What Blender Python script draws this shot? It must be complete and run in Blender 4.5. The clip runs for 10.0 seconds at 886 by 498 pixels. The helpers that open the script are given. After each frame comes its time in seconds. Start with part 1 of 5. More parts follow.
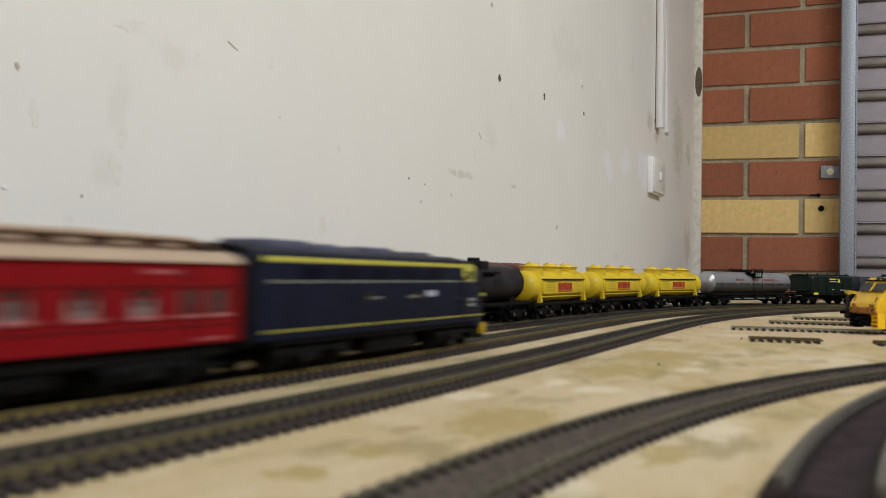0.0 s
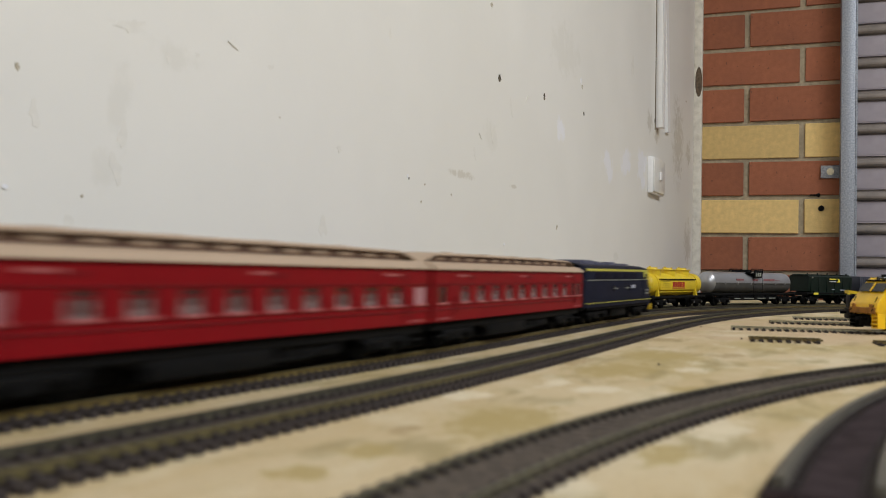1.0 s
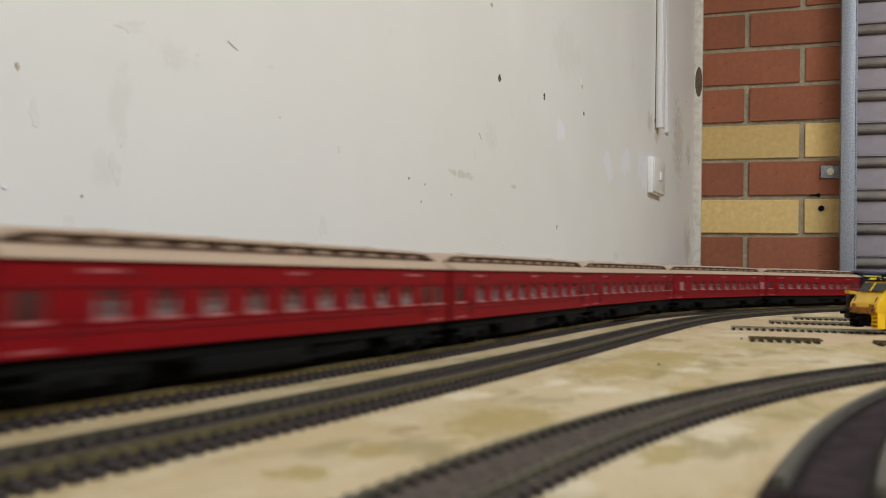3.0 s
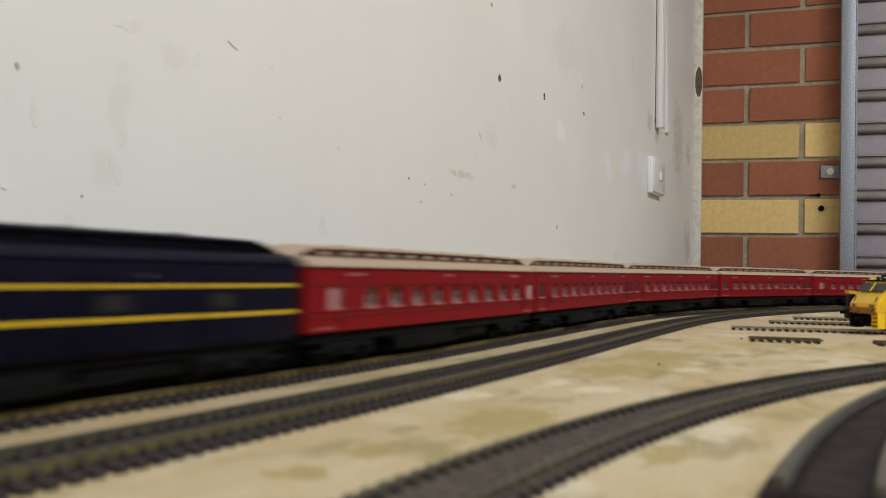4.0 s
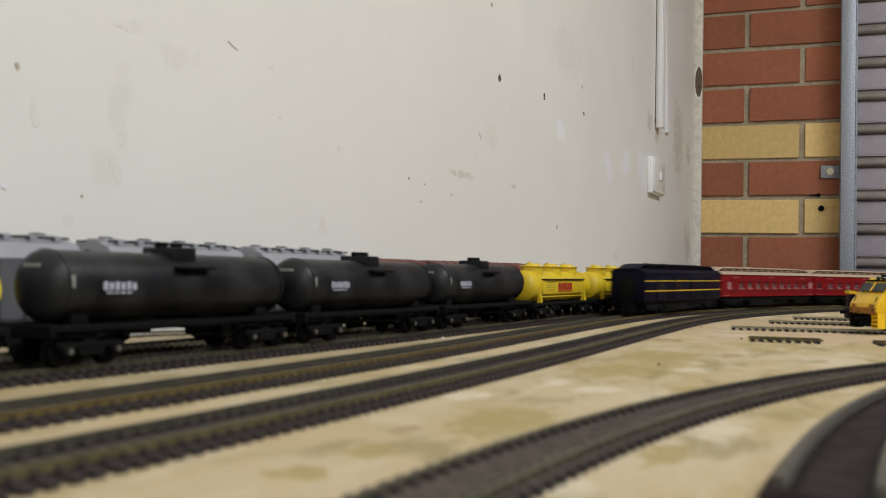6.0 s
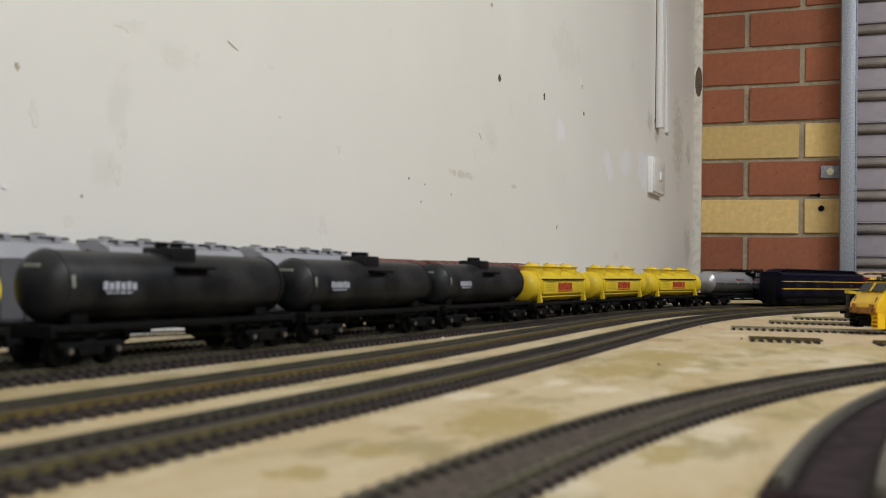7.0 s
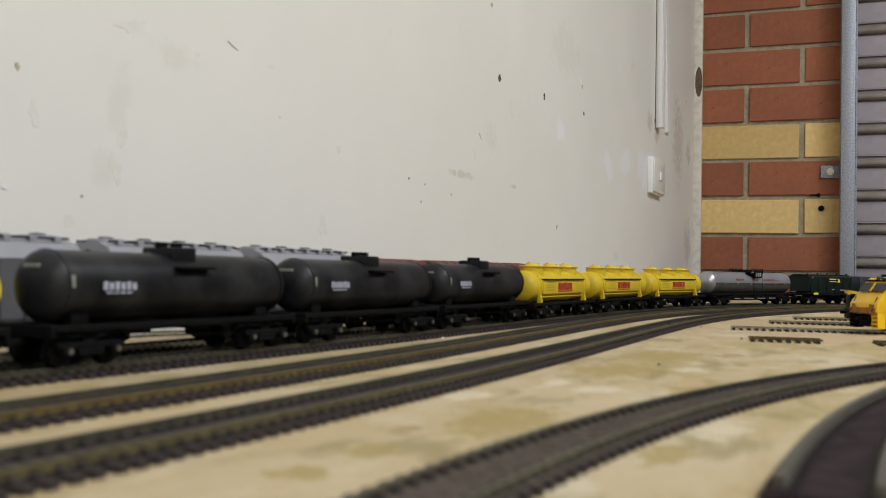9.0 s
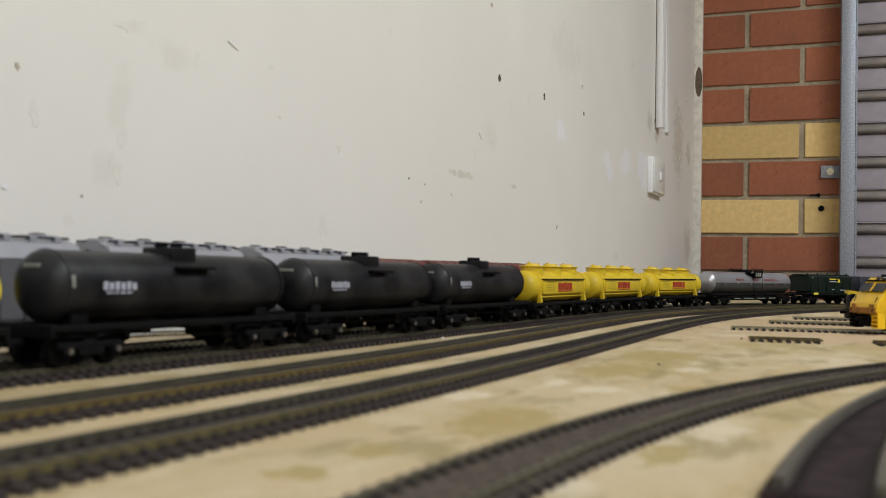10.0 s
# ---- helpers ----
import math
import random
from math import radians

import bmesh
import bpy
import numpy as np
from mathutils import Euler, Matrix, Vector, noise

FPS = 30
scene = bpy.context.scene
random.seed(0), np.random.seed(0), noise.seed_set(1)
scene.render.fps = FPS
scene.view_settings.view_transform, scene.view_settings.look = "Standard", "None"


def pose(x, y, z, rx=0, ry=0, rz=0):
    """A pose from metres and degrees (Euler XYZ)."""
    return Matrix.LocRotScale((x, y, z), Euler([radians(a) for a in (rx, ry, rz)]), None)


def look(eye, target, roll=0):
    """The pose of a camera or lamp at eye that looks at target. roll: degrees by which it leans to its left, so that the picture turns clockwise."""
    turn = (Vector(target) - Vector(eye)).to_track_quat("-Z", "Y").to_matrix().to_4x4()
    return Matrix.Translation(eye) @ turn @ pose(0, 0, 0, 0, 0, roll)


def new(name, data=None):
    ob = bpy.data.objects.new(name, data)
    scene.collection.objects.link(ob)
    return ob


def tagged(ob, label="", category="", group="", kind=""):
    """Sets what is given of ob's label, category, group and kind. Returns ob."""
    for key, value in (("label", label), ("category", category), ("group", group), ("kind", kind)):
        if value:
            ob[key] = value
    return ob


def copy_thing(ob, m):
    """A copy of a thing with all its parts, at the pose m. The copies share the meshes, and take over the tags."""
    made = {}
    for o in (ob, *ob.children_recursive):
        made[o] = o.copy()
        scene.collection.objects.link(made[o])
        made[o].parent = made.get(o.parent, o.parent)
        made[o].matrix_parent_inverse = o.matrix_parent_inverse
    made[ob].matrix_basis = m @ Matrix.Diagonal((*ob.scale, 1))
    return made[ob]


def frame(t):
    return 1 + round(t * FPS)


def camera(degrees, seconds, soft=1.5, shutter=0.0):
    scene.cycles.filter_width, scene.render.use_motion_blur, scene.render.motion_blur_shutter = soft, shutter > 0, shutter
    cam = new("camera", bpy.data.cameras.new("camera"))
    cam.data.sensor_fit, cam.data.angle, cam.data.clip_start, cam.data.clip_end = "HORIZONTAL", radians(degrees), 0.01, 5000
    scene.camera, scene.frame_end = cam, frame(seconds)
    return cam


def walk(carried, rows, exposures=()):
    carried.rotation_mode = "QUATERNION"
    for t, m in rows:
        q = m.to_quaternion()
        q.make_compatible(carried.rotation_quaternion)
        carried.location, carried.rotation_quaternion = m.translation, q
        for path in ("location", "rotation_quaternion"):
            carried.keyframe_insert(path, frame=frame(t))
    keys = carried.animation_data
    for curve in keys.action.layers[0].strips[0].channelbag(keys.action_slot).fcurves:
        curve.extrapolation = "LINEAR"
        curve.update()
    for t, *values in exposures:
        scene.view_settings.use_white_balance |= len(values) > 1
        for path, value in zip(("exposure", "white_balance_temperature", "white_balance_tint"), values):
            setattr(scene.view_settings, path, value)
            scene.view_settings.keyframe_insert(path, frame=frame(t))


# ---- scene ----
# ---------------- camera ----------------
EYE_Z = 0.040
cam = camera(49.5, 10.0, soft=0.95, shutter=0.8)
CAM_POSE = look((0, 0, EYE_Z), (-math.sin(radians(20.338)) * math.cos(radians(1.488)),
                                math.cos(radians(20.338)) * math.cos(radians(1.488)),
                                EYE_Z + math.sin(radians(1.488))), 1.029)
walk(cam, [(0.0, CAM_POSE), (10.0, CAM_POSE)])
cam.data.dof.use_dof = True
cam.data.dof.focus_distance = 1.55
cam.data.dof.aperture_fstop = 19.0

# ---------------- light ----------------
world = bpy.data.worlds.new("garage_air")
world.use_nodes = True
world.node_tree.nodes["Background"].inputs[0].default_value = (0.75, 0.85, 1.0, 1)
world.node_tree.nodes["Background"].inputs[1].default_value = 0.02
scene.world = world
scene.view_settings.exposure = 0.0


def tube_light(name, x, y, z, sx, sy, power, colour):
    lamp = bpy.data.lights.new(name, "AREA")
    lamp.shape, lamp.size, lamp.size_y = "RECTANGLE", sx, sy
    lamp.energy, lamp.color = power, colour
    ob = new(name, lamp)
    ob.matrix_basis = pose(x, y, z)
    return ob


tube_light("ceiling_tube_lamp", 1.05, 0.72, 1.44, 0.25, 1.2, 31.5, (0.910, 0.962, 1.0))
tube_light("ceiling_tube_lamp", 1.05, -1.2, 1.44, 0.25, 1.2, 34.0, (0.910, 0.962, 1.0))

# ---------------- materials ----------------


def mat(name, colour, rough=0.5, metal=0.0, vary=0.15, scale=60.0, bump=0.0, bump_scale=400.0,
        second=None, second_scale=8.0, second_amount=0.5, coat=0.0, spec=0.5):
    """Principled surface with grain at one scale and stains of a second colour at a larger one."""
    m = bpy.data.materials.new(name)
    m.use_nodes = True
    nt = m.node_tree
    b = nt.nodes["Principled BSDF"]
    tc = nt.nodes.new("ShaderNodeTexCoord")
    n1 = nt.nodes.new("ShaderNodeTexNoise")
    n1.inputs["Scale"].default_value, n1.inputs["Detail"].default_value = scale, 6
    nt.links.new(tc.outputs["Object"], n1.inputs["Vector"])
    ramp = nt.nodes.new("ShaderNodeValToRGB")
    lo = [max(0, c * (1 - vary)) for c in colour]
    hi = [min(1, c * (1 + vary)) for c in colour]
    ramp.color_ramp.elements[0].color, ramp.color_ramp.elements[0].position = (*lo, 1), 0.3
    ramp.color_ramp.elements[1].color, ramp.color_ramp.elements[1].position = (*hi, 1), 0.7
    nt.links.new(n1.outputs["Fac"], ramp.inputs["Fac"])
    col = ramp.outputs["Color"]
    if second:
        n2 = nt.nodes.new("ShaderNodeTexNoise")
        n2.inputs["Scale"].default_value, n2.inputs["Detail"].default_value = second_scale, 5
        nt.links.new(tc.outputs["Object"], n2.inputs["Vector"])
        r2 = nt.nodes.new("ShaderNodeValToRGB")
        r2.color_ramp.elements[0].position, r2.color_ramp.elements[1].position = 0.48, 0.68
        r2.color_ramp.elements[0].color = (0, 0, 0, 1)
        r2.color_ramp.elements[1].color = (second_amount,) * 3 + (1,)
        nt.links.new(n2.outputs["Fac"], r2.inputs["Fac"])
        mix = nt.nodes.new("ShaderNodeMix")
        mix.data_type = "RGBA"
        nt.links.new(r2.outputs["Color"], mix.inputs[0])
        nt.links.new(col, mix.inputs[6])
        mix.inputs[7].default_value = (*second, 1)
        col = mix.outputs[2]
    nt.links.new(col, b.inputs["Base Color"])
    b.inputs["Roughness"].default_value, b.inputs["Metallic"].default_value = rough, metal
    b.inputs["Coat Weight"].default_value = coat
    b.inputs["Specular IOR Level"].default_value = spec
    if bump:
        n3 = nt.nodes.new("ShaderNodeTexNoise")
        n3.inputs["Scale"].default_value, n3.inputs["Detail"].default_value = bump_scale, 4
        nt.links.new(tc.outputs["Object"], n3.inputs["Vector"])
        bp = nt.nodes.new("ShaderNodeBump")
        bp.inputs["Strength"].default_value, bp.inputs["Distance"].default_value = bump, 0.001
        nt.links.new(n3.outputs["Fac"], bp.inputs["Height"])
        nt.links.new(bp.outputs["Normal"], b.inputs["Normal"])
    return m


def brick_mat(name, a, c, speck):
    """Fired clay: each brick takes its own tone, with fine specks."""
    m = mat(name, a, 0.85, vary=0.10, scale=90, bump=0.35, bump_scale=260, second=c, second_scale=14, second_amount=0.6)
    nt = m.node_tree
    b = nt.nodes["Principled BSDF"]
    old = b.inputs["Base Color"].links[0].from_socket
    info = nt.nodes.new("ShaderNodeObjectInfo")
    hsv = nt.nodes.new("ShaderNodeHueSaturation")
    mr = nt.nodes.new("ShaderNodeMapRange")
    mr.inputs["To Min"].default_value, mr.inputs["To Max"].default_value = 0.86, 1.12
    nt.links.new(info.outputs["Random"], mr.inputs["Value"])
    nt.links.new(mr.outputs[0], hsv.inputs["Value"])
    nt.links.new(old, hsv.inputs["Color"])
    tc = nt.nodes.new("ShaderNodeTexCoord")
    v = nt.nodes.new("ShaderNodeTexNoise")
    v.inputs["Scale"].default_value, v.inputs["Detail"].default_value = 120, 1
    nt.links.new(tc.outputs["Object"], v.inputs["Vector"])
    r = nt.nodes.new("ShaderNodeValToRGB")
    r.color_ramp.elements[0].position, r.color_ramp.elements[1].position = 0.70, 0.76
    r.color_ramp.elements[1].color = (0.7, 0.7, 0.7, 1)
    nt.links.new(v.outputs["Fac"], r.inputs["Fac"])
    mix = nt.nodes.new("ShaderNodeMix")
    mix.data_type = "RGBA"
    nt.links.new(r.outputs["Color"], mix.inputs[0])
    nt.links.new(hsv.outputs["Color"], mix.inputs[6])
    mix.inputs[7].default_value = (*speck, 1)
    nt.links.new(mix.outputs[2], b.inputs["Base Color"])
    return m


M_WALL = mat("cream_wall_paint", (0.81, 0.790, 0.762), 0.55, vary=0.025, scale=5, bump=0.12, bump_scale=90,
             second=(0.745, 0.722, 0.685), second_scale=2.6, second_amount=0.45)


def blots(m, axes, marks, colour, amount, edge=0.55, scale=60.0):
    """Soft-edged stains at places of a surface. axes: the two coordinates of the plane; marks: (u, v, half width, half height)."""
    nt = m.node_tree
    b = nt.nodes["Principled BSDF"]
    tc = nt.nodes.new("ShaderNodeTexCoord")
    n = nt.nodes.new("ShaderNodeTexNoise")
    n.inputs["Scale"].default_value, n.inputs["Detail"].default_value, n.inputs["Roughness"].default_value = scale, 8, 0.6
    nt.links.new(tc.outputs["Object"], n.inputs["Vector"])
    total = None
    for u, v, w, h in marks:
        centre, size = [0.0, 0.0, 0.0], [0.0, 0.0, 0.0]
        centre[axes[0]], centre[axes[1]], size[axes[0]], size[axes[1]] = u, v, 1 / w, 1 / h
        sub, mul, ln = (nt.nodes.new("ShaderNodeVectorMath") for _ in range(3))
        sub.operation, mul.operation, ln.operation = "SUBTRACT", "MULTIPLY", "LENGTH"
        sub.inputs[1].default_value, mul.inputs[1].default_value = centre, size
        nt.links.new(tc.outputs["Object"], sub.inputs[0])
        nt.links.new(sub.outputs[0], mul.inputs[0])
        nt.links.new(mul.outputs[0], ln.inputs[0])
        fade = nt.nodes.new("ShaderNodeMapRange")
        fade.interpolation_type = "SMOOTHSTEP"
        for key, val in (("From Min", 1.25), ("From Max", 0.0), ("To Min", 0.0), ("To Max", 1.0)):
            fade.inputs[key].default_value = val
        nt.links.new(ln.outputs["Value"], fade.inputs["Value"])
        if total is None:
            total = fade.outputs[0]
        else:
            mx = nt.nodes.new("ShaderNodeMath")
            mx.operation = "MAXIMUM"
            nt.links.new(total, mx.inputs[0])
            nt.links.new(fade.outputs[0], mx.inputs[1])
            total = mx.outputs[0]
    add = nt.nodes.new("ShaderNodeMath")
    add.operation = "ADD"
    nt.links.new(total, add.inputs[0])
    grain = nt.nodes.new("ShaderNodeMath")
    grain.operation = "MULTIPLY"
    grain.inputs[1].default_value = 3.0
    nt.links.new(n.outputs["Fac"], grain.inputs[0])
    nt.links.new(grain.outputs[0], add.inputs[1])
    cut = nt.nodes.new("ShaderNodeMapRange")
    cut.interpolation_type = "SMOOTHSTEP"
    for key, val in (("From Min", 2.0 - edge * 0.5), ("From Max", 2.0 + edge * 0.5), ("To Min", 0.0), ("To Max", amount)):
        cut.inputs[key].default_value = val
    nt.links.new(add.outputs[0], cut.inputs["Value"])
    near, held = (nt.nodes.new("ShaderNodeMath") for _ in range(2))
    near.operation, near.use_clamp, near.inputs[1].default_value = "MULTIPLY", True, 5.0
    held.operation = "MULTIPLY"
    nt.links.new(total, near.inputs[0])
    nt.links.new(near.outputs[0], held.inputs[0])
    nt.links.new(cut.outputs[0], held.inputs[1])
    mix = nt.nodes.new("ShaderNodeMix")
    mix.data_type = "RGBA"
    nt.links.new(held.outputs[0], mix.inputs[0])
    nt.links.new(b.inputs["Base Color"].links[0].from_socket, mix.inputs[6])
    mix.inputs[7].default_value = (*colour, 1)
    nt.links.new(mix.outputs[2], b.inputs["Base Color"])


# filler, scuffs and grime on the cream wall: distance along it, height, half sizes
blots(M_WALL, (1, 2), [(0.467, 0.136, 0.012, 0.032), (0.513, 0.177, 0.026, 0.012), (0.463, 0.185, 0.022, 0.004), (0.455, 0.097, 0.013, 0.015),
                       (1.319, 0.357, 0.08, 0.05), (1.05, 0.20, 0.03, 0.022)], (0.66, 0.635, 0.585), 0.30, 0.8, 45)
blots(M_WALL, (1, 2), [(1.557, 0.222, 0.050, 0.032), (1.671, 0.242, 0.052, 0.030), (1.789, 0.240, 0.046, 0.050), (1.309, 0.244, 0.026, 0.021)],
      (0.86, 0.86, 0.93), 0.75, 0.6, 40)
blots(M_WALL, (1, 2), [(0.966, 0.1466, 0.038, 0.0055), (1.124, 0.148, 0.017, 0.003)], (0.50, 0.45, 0.37), 0.5, 0.7, 120)
blots(M_WALL, (1, 2), [(1.913, 0.322, 0.036, 0.020), (2.119, 0.336, 0.07, 0.11), (2.236, 0.12, 0.05, 0.064), (2.236, 0.326, 0.034, 0.04), (1.848, 0.338, 0.03, 0.027)],
      (0.40, 0.345, 0.26), 0.42, 0.8, 70)
M_CHIP = mat("bare_plaster_chip", (0.085, 0.066, 0.045), 0.9, vary=0.5, scale=300)
M_CHIP_PALE = mat("pale_filler_patch", (0.84, 0.84, 0.88), 0.7, vary=0.08, scale=200)
M_SCUFF = mat("brown_scuff", (0.50, 0.44, 0.35), 0.7, vary=0.2, scale=300)
M_SMEAR = mat("faint_grey_smear", (0.68, 0.65, 0.59), 0.6, vary=0.08, scale=200)
M_FAINT = mat("faint_wall_grime", (0.775, 0.75, 0.713), 0.6, vary=0.04, scale=120)
M_TRIM = mat("worn_cream_trim", (0.74, 0.70, 0.63), 0.6, vary=0.1, scale=60, bump=0.3, bump_scale=200,
             second=(0.40, 0.35, 0.28), second_scale=70, second_amount=0.3)
# Bare knot of the trim; also paints the shaded gap beside the duct.
M_KNOT_AND_GAP = mat("dark_timber_wear_and_gap_shade", (0.12, 0.085, 0.055), 0.8, vary=0.5, scale=180)
M_WHITE_PVC = mat("white_pvc", (0.87, 0.87, 0.89), 0.35, vary=0.03, scale=80)
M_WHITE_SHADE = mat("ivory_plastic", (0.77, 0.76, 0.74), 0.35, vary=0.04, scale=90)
M_RED_BRICK = brick_mat("red_clay_brick", (0.325, 0.112, 0.058), (0.27, 0.095, 0.052), (0.10, 0.05, 0.035))
M_YEL_BRICK = brick_mat("yellow_clay_brick", (0.74, 0.52, 0.215), (0.73, 0.51, 0.21), (0.71, 0.50, 0.205))
M_MORTAR = mat("sandy_mortar", (0.40, 0.335, 0.24), 0.95, vary=0.2, scale=120, bump=0.7, bump_scale=350,
               second=(0.24, 0.20, 0.15), second_scale=30)
M_GALV = mat("galvanised_steel", (0.30, 0.32, 0.37), 0.5, 0.6, vary=0.28, scale=300, bump=0.15, bump_scale=160)
M_BOLT = mat("zinc_bolt", (0.55, 0.50, 0.38), 0.35, 0.9, vary=0.2, scale=300)
M_DOOR = mat("mauve_grey_steel_door", (0.30, 0.265, 0.305), 0.45, 0.15, vary=0.10, scale=30, bump=0.1, bump_scale=60,
             second=(0.20, 0.17, 0.18), second_scale=11, second_amount=0.45)
# Brown rib grime; its dark tone also paints shade into undercuts and grooves.
M_DOOR_RIB = mat("grimy_shaded_rib", (0.225, 0.192, 0.178), 0.5, 0.1, vary=0.18, scale=24, bump=0.15, bump_scale=80,
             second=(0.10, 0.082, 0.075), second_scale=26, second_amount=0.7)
M_CONCRETE = mat("grey_concrete", (0.30, 0.29, 0.28), 0.85, vary=0.15, scale=20, bump=0.3, second=(0.2, 0.19, 0.18))
M_CEIL = mat("white_ceiling", (0.72, 0.71, 0.68), 0.8, vary=0.04, scale=6)
M_TIMBER = mat("pine_framing", (0.42, 0.30, 0.17), 0.7, vary=0.2, scale=30)
M_RAIL = mat("tarnished_rail", (0.150, 0.108, 0.032), 0.6, 0.1, vary=0.3, scale=220)
M_RAIL_TOP = mat("worn_rail_head", (0.13, 0.112, 0.070), 0.5, 0.5, vary=0.2, scale=200)
M_RAIL_DULL = mat("blackened_rail", (0.078, 0.068, 0.040), 0.65, 0.1, vary=0.3, scale=220)
M_RAIL_FAR = mat("dark_grey_far_rail", (0.074, 0.066, 0.044), 0.65, 0.1, vary=0.3, scale=220)
M_RAIL_OLIVE = mat("olive_stained_rail", (0.125, 0.102, 0.042), 0.6, 0.1, vary=0.35, scale=220)
M_RAIL_GREY = mat("grey_rail", (0.086, 0.078, 0.062), 0.6, 0.1, vary=0.25, scale=220)
M_RAIL_SHINY = mat("bright_nickel_rail", (0.40, 0.37, 0.26), 0.4, 0.5, vary=0.2, scale=220)
M_SLEEPER = mat("dark_plastic_sleeper", (0.054, 0.044, 0.043), 0.75, vary=0.35, scale=500, spec=0.12, bump=0.3, bump_scale=1500)
M_BALLAST = mat("dusty_ballast", (0.112, 0.090, 0.068), 0.85, vary=0.4, scale=400, spec=0.12, bump=0.3, bump_scale=1500)
M_BASE = mat("dark_moulded_trackbed", (0.030, 0.021, 0.023), 0.85, spec=0.08, vary=0.5, scale=120, bump=0.5, bump_scale=900)
M_BLACK = mat("satin_black_tank_paint", (0.005, 0.0055, 0.0075), 0.45, vary=0.4, scale=90,
              second=(0.036, 0.036, 0.038), second_scale=38, second_amount=0.65, spec=0.24, bump=0.15, bump_scale=300)
M_UNDER = mat("matt_black_underframe", (0.0048, 0.0047, 0.0050), 0.7, vary=0.4, scale=300, spec=0.10)
M_STEEL = mat("bright_wheel_steel", (0.45, 0.43, 0.40), 0.3, 0.9, vary=0.2, scale=200)
M_YELLOW = mat("gloss_yellow_tank_paint", (0.66, 0.47, 0.016), 0.42, vary=0.06, scale=60, coat=0.08,
               second=(0.54, 0.37, 0.02), second_scale=45, second_amount=0.4)
M_RED_DULL = mat("faded_red_print", (0.27, 0.10, 0.11), 0.5, vary=0.15, scale=500)
M_RED_INK = mat("red_print", (0.33, 0.018, 0.010), 0.5, vary=0.15, scale=500)
M_WHITE_INK = mat("white_print", (0.38, 0.39, 0.47), 0.5, vary=0.12, scale=700)
M_YEL_INK = mat("yellow_print", (0.75, 0.62, 0.05), 0.5, vary=0.1, scale=500)
M_OLIVE_INK = mat("olive_small_print", (0.30, 0.24, 0.03), 0.5, vary=0.15, scale=500)
M_SILVER = mat("silver_tank_paint", (0.36, 0.36, 0.385), 0.36, 0.6, vary=0.12, scale=60,
               second=(0.30, 0.29, 0.29), second_scale=30, second_amount=0.5)
M_SILVER_DK = mat("dark_silver_paint", (0.085, 0.082, 0.08), 0.5, 0.25, vary=0.2, scale=80)
M_GREEN = mat("dark_green_wagon_paint", (0.0028, 0.0095, 0.0070), 0.5, vary=0.25, scale=120, spec=0.25)
M_GREY_WAGON = mat("light_grey_hopper_paint", (0.115, 0.113, 0.122), 0.5, vary=0.08, scale=60,
                   second=(0.095, 0.093, 0.098), second_scale=35, second_amount=0.4)
M_GREY_ROOF = mat("pale_grey_roof", (0.29, 0.29, 0.32), 0.5, vary=0.08, scale=60)
M_OXIDE = mat("red_oxide_roof", (0.13, 0.028, 0.022), 0.6, vary=0.2, scale=80)
M_CRIMSON = mat("crimson_carriage_paint", (0.192, 0.0034, 0.0070), 0.45, vary=0.06, scale=70, spec=0.14)
M_CRIMSON_DK = mat("dark_crimson_trim", (0.13, 0.005, 0.008), 0.5, vary=0.1, scale=90, spec=0.2)
# Pale pink: paints the highlight on window ledges, also colours the faint print.
M_SILL = mat("pink_sill_highlight_and_print", (0.40, 0.12, 0.12), 0.4, vary=0.15, scale=200)
M_TAN = mat("buff_roof_paint", (0.385, 0.280, 0.200), 0.6, vary=0.06, scale=60,
            second=(0.34, 0.245, 0.17), second_scale=30, second_amount=0.4)
M_BROWN = mat("brown_clerestory", (0.095, 0.048, 0.033), 0.6, vary=0.2, scale=120)
M_PANE = mat("smoky_carriage_glass", (0.034, 0.022, 0.022), 0.22, vary=0.5, scale=60, second=(0.075, 0.045, 0.045), second_scale=60, spec=0.5)
M_FROST = mat("frosted_pane", (0.41, 0.23, 0.25), 0.4, vary=0.06, scale=100)
M_BLIND = mat("grey_window_blind", (0.21, 0.165, 0.162), 0.5, vary=0.15, scale=150)
M_NAVY = mat("navy_locomotive_paint", (0.0058, 0.0075, 0.0185), 0.5, vary=0.2, scale=80, spec=0.10)
M_NAVY_DK = mat("dark_navy_van_paint", (0.0036, 0.0034, 0.0115), 0.5, vary=0.25, scale=80, spec=0.08)
M_NAVY_ROOF = mat("blue_grey_roof", (0.060, 0.064, 0.105), 0.5, vary=0.25, scale=120)
M_GOLD = mat("golden_yellow_stripe", (0.56, 0.36, 0.015), 0.4, vary=0.06, scale=200)
M_LEMON = mat("lemon_cantrail_band", (0.44, 0.41, 0.06), 0.4, vary=0.08, scale=200)
M_PALELINE = mat("pale_lining", (0.24, 0.25, 0.22), 0.5, vary=0.1, scale=200)
M_SLATE = mat("slate_blue_container_paint", (0.030, 0.034, 0.052), 0.5, vary=0.2, scale=90)
M_ORANGE = mat("orange_yellow_loco_paint", (0.86, 0.52, 0.009), 0.35, vary=0.08, scale=120, coat=0.15)
M_GLASS_DK = mat("dark_cab_glass", (0.012, 0.012, 0.014), 0.15, vary=0.2, scale=100, spec=0.3)
M_RUST = mat("rusty_orange", (0.30, 0.125, 0.012), 0.6, vary=0.3, scale=200)


